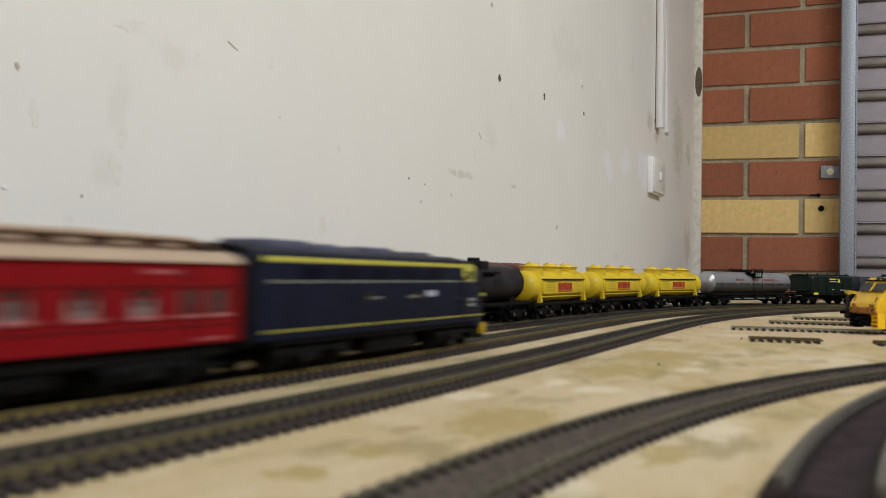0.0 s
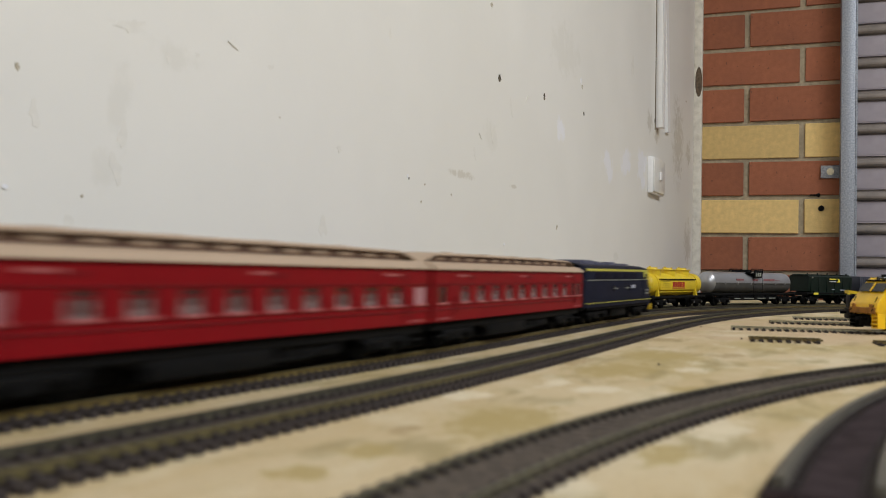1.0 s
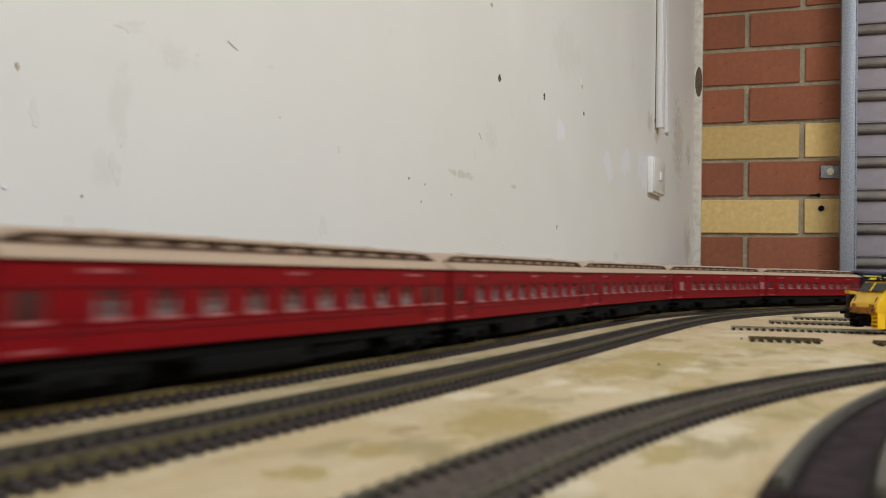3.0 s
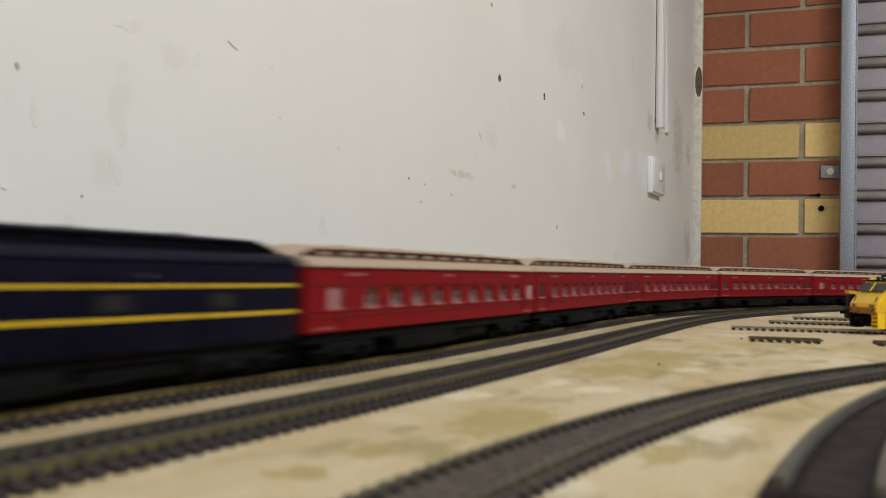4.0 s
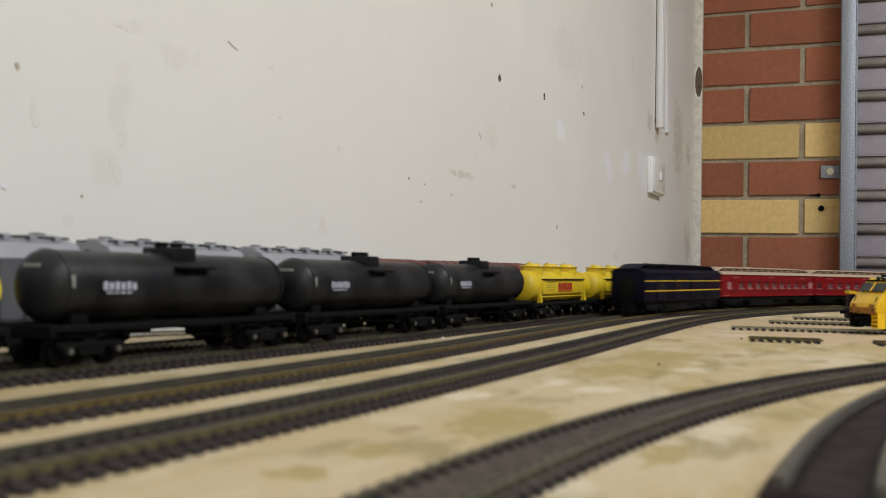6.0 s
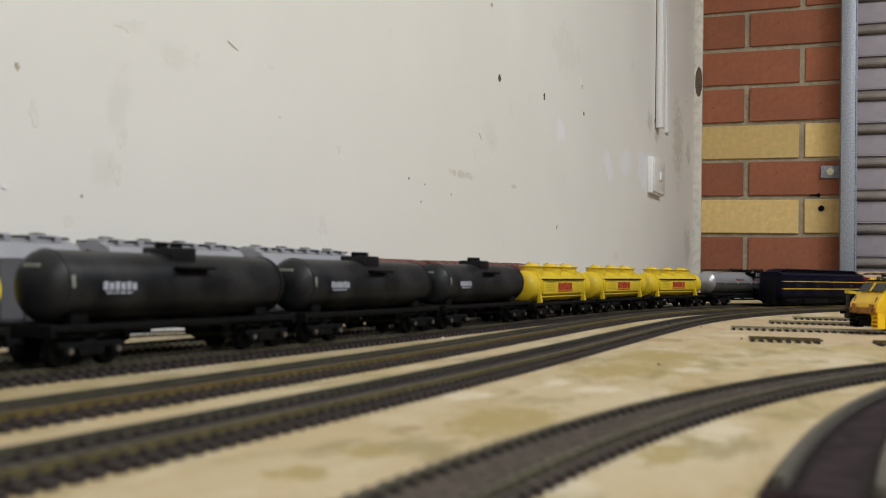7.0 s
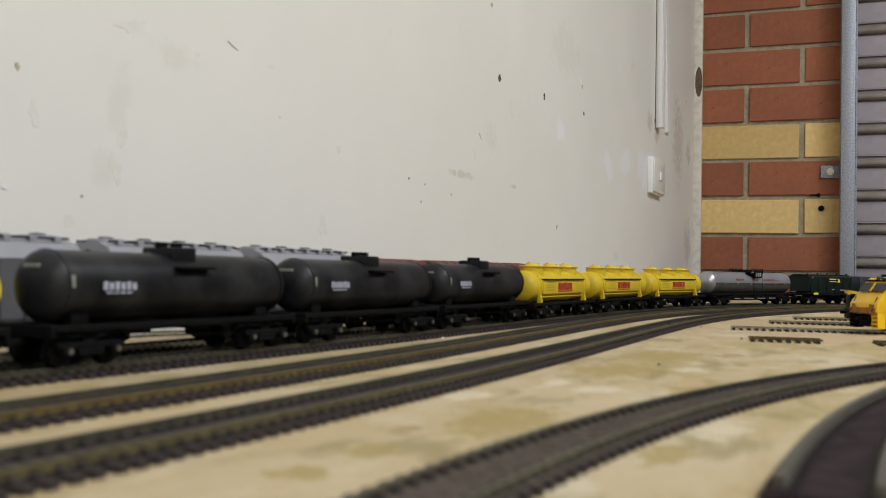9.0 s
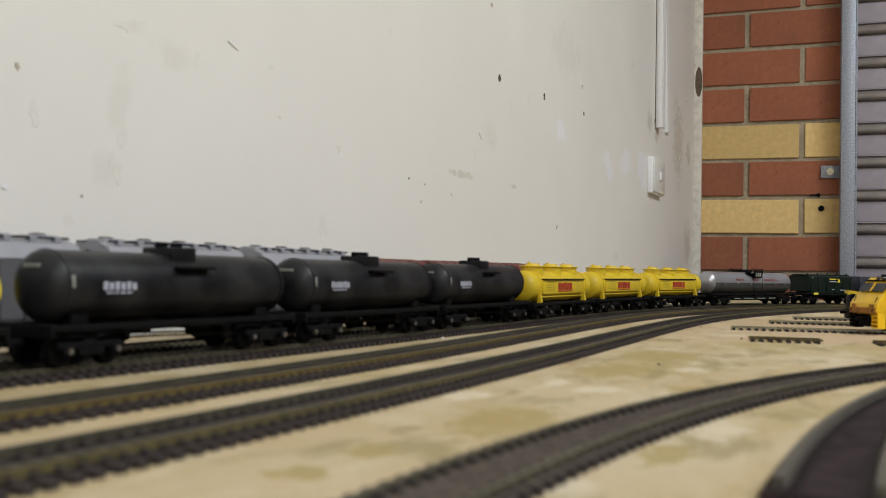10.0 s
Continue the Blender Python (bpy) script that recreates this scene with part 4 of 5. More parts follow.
def coach_underframe(th, L):
    part("keel", box(-0.0056, 0.0056, -L / 2 - 0.0015, L / 2 + 0.0015, 0.0014, 0.0092, 0.0006), M_UNDER, th)
    part("floor_frame", box(-0.0140, 0.0140, -L / 2 + 0.003, L / 2 - 0.003, 0.0088, 0.0127, 0.0005), M_UNDER, th)
    for sx in (-1, 1):
        bm = bmesh.new()
        rod((sx * 0.0125, -0.060, 0.0090), (sx * 0.0125, -0.032, 0.0042), 0.0007, 6, bm)
        rod((sx * 0.0125, -0.032, 0.0042), (sx * 0.0125, 0.032, 0.0042), 0.0007, 6, bm)
        rod((sx * 0.0125, 0.032, 0.0042), (sx * 0.0125, 0.060, 0.0090), 0.0007, 6, bm)
        for y in (-0.032, 0.032):
            rod((sx * 0.0125, y, 0.0042), (sx * 0.0125, y, 0.0090), 0.0008, 6, bm)
        part("truss_rod", bm, M_UNDER, th)
        part("battery_box", box(sx * 0.0040, sx * 0.0138, -0.050, 0.012, 0.0028, 0.0090, 0.0006), M_UNDER, th)
        for sy in (-1, 1):
            part("footstep", box(sx * 0.0135, sx * 0.0165, sy * (L / 2 - 0.016), sy * (L / 2 - 0.006), 0.0058, 0.0066, 0.0002, seg=1), M_UNDER, th)
    part("air_tank", rod((0.002, 0.016, 0.0062), (0.002, 0.056, 0.0062), 0.0034, 12), M_UNDER, th)
    part("equipment_case", box(-0.0125, 0.0125, 0.018, 0.058, 0.0040, 0.0090, 0.0006), M_UNDER, th)
    for y in (-L * 0.36, L * 0.36):
        bogie(th, y, 0.0300, 0.0128, caps=False)
    for sy in (-1, 1):
        coupler(th, sy * (L / 2 - 0.004), sy)


def red_carriage(frosted):
    L = CAR_L
    th = thing("passenger_carriage", "crimson wooden passenger carriage with buff clerestory roof" + (" and frosted end windows" if frosted else ""),
               "model carriage", "crimson carriages")
    zb, ze, hw = 0.0131, 0.0379, 0.0160
    z0, z1 = 0.0219, 0.0296
    # window centres along one side
    wins = [((-0.0780 if frosted else -0.0890) + i * 0.0219, 0.0100) for i in range(9)]
    ends = [-0.1070, 0.1195] if frosted else [-0.1170, 0.1050, 0.1180]
    part("core", box(-hw + 0.0012, hw - 0.0012, -L / 2 + 0.001, L / 2 - 0.001, zb + 0.0005, ze, 0.0004, seg=1), M_CRIMSON_DK, th)
    for sx in (-1, 1):
        xa, xb = sx * (hw - 0.0012), sx * hw
        bm = box(xa, xb, -L / 2, L / 2, zb, z0, 0)
        box(xa, xb, -L / 2, L / 2, z1, ze, 0, bm)
        cuts = sorted([(y - w / 2, y + w / 2) for y, w in wins] + [(y - 0.0045, y + 0.0045) for y in ends])
        y = -L / 2
        for c0, c1 in cuts:
            box(xa, xb, y, c0, z0, z1, 0, bm)
            y = c1
        box(xa, xb, y, L / 2, z0, z1, 0, bm)
        part("side_wall", bm, M_CRIMSON, th, smooth=False)
        for i, (y, w) in enumerate(wins):
            pane = part("window_pane", box(sx * (hw - 0.0013), sx * (hw - 0.0007), y - w / 2, y + w / 2, z0, z1, 0), M_PANE, th, smooth=False)
            for k in (-0.30, 0.24):
                part("sash_post", box(sx * (hw - 0.0007), sx * (hw - 0.0004), y + k * w - 0.0007, y + k * w + 0.0007, z0 + 0.0002, z1 - 0.0024, 0), M_BLIND, pane, smooth=False)
            part("window_blind", box(sx * (hw - 0.0007), sx * (hw - 0.0005), y - w * 0.22, y + w * 0.16, z0 + 0.0002, z0 + 0.0012 + 0.0008 * ((i * 7) % 3), 0), M_BLIND, pane, smooth=False)
            part("window_bar", box(sx * (hw - 0.0008), sx * (hw - 0.0002), y - w / 2, y + w / 2, z1 - 0.0024, z1 - 0.0018, 0), M_CRIMSON_DK, pane, smooth=False)
        for y in ends:
            part("end_window", box(sx * (hw - 0.0013), sx * (hw - 0.0004), y - 0.0045, y + 0.0045, z0, z1, 0), M_FROST if frosted else M_PANE, th,
                 "pale frosted end window" if frosted else "", smooth=False)
        part("waist_rail", box(sx * (hw - 0.0002), sx * (hw + 0.0005), -L / 2 + 0.002, L / 2 - 0.002, z0 - 0.0010, z0 - 0.0002, 0.0002, seg=1), M_CRIMSON, th)
        # Each sill strip carries the ledge's highlight in its pale colour.
        for y, w in wins + [(e, 0.0085) for e in ends]:
            part("window_sill", box(sx * (hw - 0.0002), sx * (hw + 0.0008), y - w / 2 - 0.0006, y + w / 2 + 0.0006, z0 - 0.0009, z0 + 0.0001, 0.0002, seg=1), M_SILL, th, "window sill with its highlight painted pale pink")
        part("belt_rail", box(sx * (hw - 0.0002), sx * (hw + 0.0004), -L / 2 + 0.001, L / 2 - 0.001, z0 - 0.0034, z0 - 0.0029, 0.0001, seg=1), M_CRIMSON_DK, th)
        part("top_rail", box(sx * (hw - 0.0002), sx * (hw + 0.0004), -L / 2 + 0.001, L / 2 - 0.001, z1 + 0.0008, z1 + 0.0012, 0.0001, seg=1), M_CRIMSON_DK, th)
        for y in (-L / 2 + 0.0235, L / 2 - 0.0235):
            part("door_gap", box(sx * (hw - 0.0002), sx * (hw + 0.0003), y - 0.0003, y + 0.0003, zb + 0.001, ze - 0.001, 0), M_CRIMSON_DK, th, smooth=False)
            part("grab_rail", rod((sx * (hw + 0.0008), y + 0.0012, 0.0165), (sx * (hw + 0.0008), y + 0.0012, 0.0250), 0.0003, 6), M_CRIMSON_DK, th)
        for y, w in ((-L / 2 + 0.036, 0.013), (L / 2 - 0.036, 0.013), (0.0, 0.010)):
            bars(th, "white_print", sx * hw, [(y - w / 2, y + w / 2, ze - 0.0036, ze - 0.0028)], M_SILL, sx)
            bars(th, "dark_board", sx * hw, [(y + w / 2 + 0.002, y + w / 2 + 0.0075, ze - 0.0048, ze - 0.0030)], M_CRIMSON_DK, sx)
        for y in (-L / 2 + 0.013, L / 2 - 0.013):
            bars(th, "class_mark", sx * hw, [(y - 0.007, y + 0.007, zb + 0.0012, zb + 0.0017)], M_SILL, sx)
    for sy in (-1, 1):
        part("gangway", box(-0.0062, 0.0062, sy * (L / 2 - 0.0005), sy * (L / 2 + 0.0028), 0.0100, 0.0365, 0.0004), M_UNDER, th, "black folded gangway")
    coach_roof(th, L, M_TAN, M_BROWN, M_TAN)
    coach_underframe(th, L)
    return th


def guards_van():
    L = 0.222
    th = thing("guards_van", "dark navy guard's van with two golden yellow stripes", "model carriage")
    zb, ze, hw = 0.0118, 0.0382, 0.0162
    part("body", box(-hw, hw, -L / 2, L / 2, zb, ze, 0.0006), M_NAVY_DK, th)
    for sx in (-1, 1):
        part("upper_stripe", box(sx * (hw - 0.0002), sx * (hw + 0.0003), -L / 2 + 0.0006, L / 2 - 0.0006, 0.0301, 0.0311, 0), M_GOLD, th, "golden yellow stripe", smooth=False)
        part("lower_stripe", box(sx * (hw - 0.0002), sx * (hw + 0.0003), -L / 2 + 0.0006, L / 2 - 0.0006, 0.0209, 0.0221, 0), M_GOLD, th, "golden yellow stripe", smooth=False)
        for y in (-0.070, -0.024, 0.024, 0.070):
            d = part("van_door", box(sx * (hw - 0.0002), sx * (hw + 0.0006), y - 0.012, y + 0.012, 0.0130, 0.0340, 0.0002, seg=1), M_NAVY_DK, th)
            part("door_stripe", box(sx * (hw + 0.0004), sx * (hw + 0.0009), y - 0.0118, y + 0.0118, 0.0209, 0.0221, 0), M_GOLD, d, smooth=False)
            part("door_stripe", box(sx * (hw + 0.0004), sx * (hw + 0.0009), y - 0.0118, y + 0.0118, 0.0301, 0.0311, 0), M_GOLD, d, smooth=False)
            part("door_window", box(sx * (hw + 0.0003), sx * (hw + 0.0008), y - 0.005, y + 0.005, 0.0236, 0.0282, 0), M_GLASS_DK, d, smooth=False)
        bars(th, "faint_print", sx * hw, [(-0.032, -0.021, 0.0333, 0.0338), (0.027, 0.038, 0.0333, 0.0338)], M_PALELINE, sx)
    for sy in (-1, 1):
        part("gangway", box(-0.0062, 0.0062, sy * (L / 2 - 0.0005), sy * (L / 2 + 0.0022), 0.0100, 0.0345, 0.0004), M_UNDER, th)
    coach_roof(th, L, M_NAVY_DK, M_UNDER, M_NAVY_DK, half=hw, z_e=ze)
    coach_underframe(th, L)
    return th


def blue_diesel():
    """Streamlined diesel with a cab at both ends; y forward."""
    L = 0.214
    th = thing("diesel_locomotive", "navy blue streamlined diesel locomotive with lemon yellow lining", "model locomotive")
    zb, ze, hw = 0.0120, 0.0404, 0.0168

    def ring(y, w, top, base, lean=0.0, n=12):
        pts = [(-w, y, base), (w, y, base)]
        for i in range(n + 1):
            a = math.pi * i / n
            c = math.cos(a)
            pts.append((w * math.copysign(abs(c) ** 0.7, c), y - lean * math.sin(a), min(ze, top) + max(0.0, top - ze) * math.sin(a)))
        return pts

    H = 0.0440
    ys = [(-L / 2, 0.0150, 0.0410), (-L / 2 + 0.003, 0.0165, 0.0435), (-L / 2 + 0.008, hw, H), (-0.05, hw, H), (0.0, hw, H), (0.05, hw, H),
          (L / 2 - 0.036, hw, H), (L / 2 - 0.027, hw, 0.0432), (L / 2 - 0.021, 0.0164, 0.0385)]
    part("body", loft([ring(y, w, t, zb) for y, w, t in ys]), M_NAVY, th)
    # nose
    nose = []
    for y, w, t in ((L / 2 - 0.0225, 0.0164, 0.0360), (L / 2 - 0.016, 0.0160, 0.0330), (L / 2 - 0.009, 0.0148, 0.0312), (L / 2 - 0.004, 0.0125, 0.0290), (L / 2 - 0.001, 0.0090, 0.0260), (L / 2, 0.0040, 0.0215)):
        pts = [(-w, y, zb - 0.003), (w, y, zb - 0.003)]
        pts += [(w * math.copysign(abs(math.cos(math.pi * i / 12)) ** 0.6, math.cos(math.pi * i / 12)), y, t - 0.008 + 0.008 * math.sin(math.pi * i / 12)) for i in range(13)]
        nose.append(pts)
    part("nose", loft(nose), M_NAVY, th)
    part("headlight", rod((0, L / 2 - 0.006, 0.0285), (0, L / 2 - 0.001, 0.0285), 0.0028, 14), M_STEEL, th)
    for sx in (-1, 1):
        part("cantrail_band", box(sx * (hw - 0.0012), sx * (hw + 0.0003), -L / 2 + 0.006, L / 2 - 0.026, 0.0386, 0.0404, 0.0002, seg=1), M_LEMON, th, "lemon yellow band under the roof")
        part("upper_lining", box(sx * (hw - 0.0002), sx * (hw + 0.00025), -L / 2 + 0.008, L / 2 - 0.026, 0.0317, 0.0322, 0), M_PALELINE, th, smooth=False)
        part("sill_lining", box(sx * (hw - 0.0002), sx * (hw + 0.00035), -L / 2 + 0.006, L / 2 - 0.012, 0.0148, 0.0152, 0), M_LEMON, th, "thin yellow sill line", smooth=False)
        part("cab_side_panel", box(sx * (hw - 0.0008), sx * (hw + 0.0003), L / 2 - 0.0390, L / 2 - 0.0240, 0.0318, 0.0392, 0.0006), M_LEMON, th, "yellow cab window surround")
        part("cab_window", box(sx * (hw - 0.0006), sx * (hw + 0.0006), L / 2 - 0.0345, L / 2 - 0.0275, 0.0328, 0.0372, 0.0003, seg=1), M_GLASS_DK, th)
        part("cab_door", box(sx * (hw - 0.0002), sx * (hw + 0.0004), L / 2 - 0.0430, L / 2 - 0.0365, 0.0155, 0.0345, 0.0002, seg=1), M_NAVY, th)
        for i in range(5):
            y = -0.070 + i * 0.026
            part("side_grille", box(sx * (hw - 0.0002), sx * (hw + 0.0003), y - 0.009, y + 0.009, 0.0328, 0.0376, 0.0001, seg=1), M_NAVY_DK, th)
        for y in (-0.02, 0.025):
            part("porthole", rod((sx * (hw - 0.0004), y - 0.008, 0.0255), (sx * (hw + 0.0003), y - 0.008, 0.0255), 0.0026, 14), M_GLASS_DK, th)
        bars(th, "white_print", sx * hw, [(0.026, 0.036, 0.0252, 0.0278)], M_WHITE_INK, sx)
        bars(th, "faint_print", sx * hw, [(0.008, 0.018, 0.0250, 0.0258), (-0.030, -0.018, 0.0250, 0.0257), (0.064, 0.070, 0.0235, 0.0245), (0.076, 0.083, 0.0222, 0.0236), (0.076, 0.083, 0.0196, 0.0210)], M_PALELINE, sx)
        bars(th, "nose_mark", sx * 0.0148, [(L / 2 - 0.0120, L / 2 - 0.0080, 0.0245, 0.0258)], M_LEMON, sx, 0.0012)
        part("front_step", box(sx * 0.0120, sx * 0.0160, L / 2 - 0.0095, L / 2 - 0.006, 0.0050, 0.0105, 0.0005), M_GOLD, th, "orange buffer-beam corner")
        part("skirt", box(sx * (hw - 0.003), sx * (hw - 0.0010), -L / 2 + 0.012, L / 2 - 0.020, 0.0098, 0.0122, 0.0003, seg=1), M_UNDER, th)
    # windscreens on the raked cab front
    for sx in (-1, 1):
        b = box(-0.0055, 0.0055, -0.0004, 0.0004, -0.0026, 0.0026, 0.0003, seg=1)
        bmesh.ops.transform(b, matrix=pose(sx * 0.0068, L / 2 - 0.0236, 0.0392, -28, 0, 0), verts=b.verts)
        part("windscreen", b, M_GLASS_DK, th)
    # roof equipment
    for y, w, l, h in ((-0.076, 0.0100, 0.016, 0.0032), (-0.048, 0.0090, 0.010, 0.0022), (-0.026, 0.0085, 0.006, 0.0012), (-0.006, 0.0090, 0.011, 0.0026), (0.018, 0.0080, 0.007, 0.0016), (0.042, 0.0075, 0.010, 0.0018)):
        part("roof_hump", box(-w, w, y - l, y + l, H - 0.0030, H + h - 0.0004, 0.0014), M_NAVY_ROOF, th, "blue-grey roof housing")
    for y in (-0.063, -0.038, 0.010):
        part("roof_fan", rod((0, y, H - 0.001), (0, y, H + 0.0024), 0.0062, 20, bevel=0.0006), M_NAVY_ROOF, th)
    part("rear_end", box(-0.0160, 0.0160, -L / 2 - 0.0012, -L / 2 + 0.0030, 0.0100, 0.0400, 0.0010), M_UNDER, th, "black end with gangway")
    part("rear_hood", loft([[(0.0168 * math.cos(math.pi * i / 12), y, 0.0380 + 0.0068 * math.sin(math.pi * i / 12)) for i in range(13)] + [(-0.0120, y, 0.0375), (0.0120, y, 0.0375)] for y in (-L / 2 + 0.001, -L / 2 + 0.009)]), M_UNDER, th)
    part("fuel_tank", box(-0.0135, 0.0135, -0.022, 0.022, 0.0030, 0.0115, 0.0012), M_UNDER, th)
    for y in (-L * 0.31, L * 0.31):
        b = bogie(th, y, 0.0400, 0.0132, caps=False)
        for sx in (-1, 1):
            w = rod((sx * 0.0072, y, 0.0055), (sx * 0.0100, y, 0.0055), 0.0055, 20)
            part("wheel", w, M_UNDER, b)
            part("brake_cylinder", box(sx * 0.0125, sx * 0.0150, y - 0.012, y - 0.007, 0.0050, 0.0078, 0.0006), M_UNDER, b)
            part("sand_box", box(sx * 0.0118, sx * 0.0145, y + 0.022, y + 0.027, 0.0050, 0.0095, 0.0005), M_UNDER, b)
    part("pilot", box(-0.0140, 0.0140, L / 2 - 0.010, L / 2 - 0.003, 0.0025, 0.0095, 0.001), M_UNDER, th)
    coupler(th, -L / 2 + 0.003, -1)
    return th


def orange_diesel():
    """Modern bonnet-less diesel, nose towards +y."""
    L = 0.235
    th = thing("diesel_locomotive", "orange-yellow diesel locomotive with black cab windows on a siding", "model locomotive")
    hw = 0.0168
    body = box(-hw, hw, -L / 2, L / 2 - 0.030, 0.0135, 0.0400, 0.0012)
    part("body", body, M_ORANGE, th)
    # faceted cab: low nose, raked windscreen
    prof = [(L / 2 - 0.032, 0.0125), (L / 2 - 0.002, 0.0125), (L / 2, 0.0150), (L / 2 - 0.001, 0.0215), (L / 2 - 0.007, 0.0285), (L / 2 - 0.0135, 0.0378), (L / 2 - 0.017, 0.0412), (L / 2 - 0.032, 0.0418)]
    b = loft([[(x, y, z) for y, z in prof] for x in (-hw, hw)])
    bmesh.ops.bevel(b, geom=b.edges[:], offset=0.0009, segments=2, profile=0.5, affect="EDGES")
    part("cab", b, M_ORANGE, th)
    b = box(-hw + 0.0016, hw - 0.0016, -0.0003, 0.0003, -0.0042, 0.0042, 0.0003, seg=1)
    bmesh.ops.transform(b, matrix=pose(0, L / 2 - 0.0092, 0.0337, 35, 0, 0), verts=b.verts)
    scr = part("windscreen", b, M_GLASS_DK, th)
    b = box(-0.0006, 0.0006, -0.0004, 0.0006, -0.0042, 0.0042, 0)
    bmesh.ops.transform(b, matrix=pose(0, L / 2 - 0.0089, 0.0339, 35, 0, 0), verts=b.verts)
    part("pillar", b, M_ORANGE, scr, smooth=False)
    for sx in (-1, 1):
        part("side_window", box(sx * (hw - 0.0004), sx * (hw + 0.0003), L / 2 - 0.028, L / 2 - 0.0165, 0.0290, 0.0365, 0.0004), M_GLASS_DK, th)
        for x in (0.0101, hw):
            part("step_stringer", box(sx * (x - 0.0003), sx * (x + 0.0005), L / 2 - 0.0075, L / 2 - 0.0010, 0.0015, 0.0130, 0.0002, seg=1), M_ORANGE if sx < 0 else M_UNDER, th)
        for i in range(4):
            part("cab_step", box(sx * 0.0100, sx * hw, L / 2 - 0.0080, L / 2 - 0.0004, 0.0016 + i * 0.0030, 0.0026 + i * 0.0030, 0.0002, seg=1), M_ORANGE if sx < 0 else M_UNDER, th)
        b = rod((sx * 0.0105, L / 2 - 0.003, 0.0190), (sx * 0.0105, L / 2 + 0.0004, 0.0190), 0.0018, 12)
        part("marker_light", b, M_RUST, th)
        part("headlight", rod((sx * 0.0030, L / 2 - 0.018, 0.0405), (sx * 0.0030, L / 2 - 0.0145, 0.0405), 0.0018, 12), M_GLASS_DK, th)
        part("handrail", rod((sx * 0.013, L / 2 + 0.001, 0.0150), (sx * 0.013, L / 2 - 0.0035, 0.0262), 0.0004, 6), M_UNDER, th)
        for i in range(6):
            y = -L / 2 + 0.018 + i * 0.028
            part("side_grille", box(sx * (hw - 0.0002), sx * (hw + 0.0003), y - 0.011, y + 0.011, 0.0240, 0.0370, 0.0002, seg=1), M_UNDER, th)
    part("front_grille", box(-0.0155, 0.0155, L / 2 - 0.0010, L / 2 + 0.0005, 0.0130, 0.0180, 0.0004, seg=1), M_RUST, th, "brown front grille")
    part("screen_hood", box(-hw + 0.001, hw - 0.001, L / 2 - 0.0170, L / 2 - 0.0128, 0.0384, 0.0398, 0.0004, seg=1), M_UNDER, th)
    for i in range(5):
        part("roof_box", box(-0.009, 0.009, -L / 2 + 0.02 + i * 0.035, -L / 2 + 0.044 + i * 0.035, 0.0400, 0.0425, 0.0008), M_UNDER, th)
    part("air_horn", box(-0.008, 0.008, L / 2 - 0.030, L / 2 - 0.022, 0.0418, 0.0438, 0.0006), M_UNDER, th)
    part("roof_beacon", rod((0.004, L / 2 - 0.020, 0.0412), (0.004, L / 2 - 0.020, 0.0440), 0.0016, 10), M_UNDER, th)
    part("pilot", box(-0.0092, 0.0092, L / 2 - 0.008, L / 2 - 0.003, 0.0030, 0.0125, 0.001), M_UNDER, th)
    part("fuel_tank", box(-0.0140, 0.0140, -0.03, 0.03, 0.0030, 0.0130, 0.001), M_UNDER, th)
    for y in (-L * 0.31, L * 0.31):
        bogie(th, y, 0.0420, 0.0132, caps=False)
    coupler(th, L / 2 - 0.003, 1)
    return th


def blue_shunter():
    """Dark blue diesel with a yellow wedge-shaped end, nose towards +y."""
    L = 0.20
    th = thing("diesel_locomotive", "dark blue diesel locomotive with a yellow end on a siding", "model locomotive")
    part("body", box(-0.0165, 0.0165, -L / 2, L / 2 - 0.014, 0.0125, 0.0355, 0.0015), M_NAVY_DK, th)
    part("low_nose", box(-0.0125, 0.0125, L / 2 - 0.016, L / 2, 0.0125, 0.0250, 0.0012), M_NAVY_DK, th)
    prof = [(L / 2 - 0.0150, 0.0248), (L / 2 + 0.0008, 0.0262), (L / 2 + 0.0008, 0.0292), (L / 2 - 0.0150, 0.0268)]
    part("yellow_end", loft([[(-0.0135, y, z) for y, z in prof], [(0.0135, y, z) for y, z in prof]]), M_YELLOW, th, "bright yellow wedge on the nose", smooth=False)
    part("pilot", box(-0.0150, 0.0150, L / 2 - 0.004, L / 2 + 0.001, 0.0030, 0.0125, 0.0008), M_UNDER, th)
    for y in (-L * 0.3, L * 0.3):
        bogie(th, y, 0.0360, 0.0132, caps=False)
    coupler(th, L / 2 - 0.002, 1)
    return th


# ---- standing wagons ----


def stand(th, line, s_mid, half_base):
    th.matrix_basis = line.pose_between(s_mid - half_base, s_mid + half_base)
    return th


S_B = 0.2645
tank = stand(black_tank_wagon(), LINE_WAGONS, S_B + 0.0765, 0.048)
for k in (1, 2):
    copy_thing(tank, LINE_WAGONS.pose_between(S_B + 0.1529 * (k + 0.5) - 0.048, S_B + 0.1529 * (k + 0.5) + 0.048))
copy_thing(tank, LINE_WAGONS.pose_between(S_B - 0.0840 - 0.048, S_B - 0.0840 + 0.048))
S_Y = S_B + 3 * 0.1529 + 0.002
tank = stand(yellow_tank_wagon(), LINE_WAGONS, S_Y + 0.078, 0.05)
for k in (1, 2):
    copy_thing(tank, LINE_WAGONS.pose_between(S_Y + 0.156 * (k + 0.5) - 0.05, S_Y + 0.156 * (k + 0.5) + 0.05))
stand(silver_tank_wagon(), LINE_WAGONS, 1.3185, 0.077)
stand(green_hopper_wagon(), LINE_WAGONS, 1.507, 0.041)
stand(container_wagon(), LINE_WAGONS, 1.636, 0.047)
stand(grey_hopper_wagon(True), LINE_BACK, 0.281, 0.035)
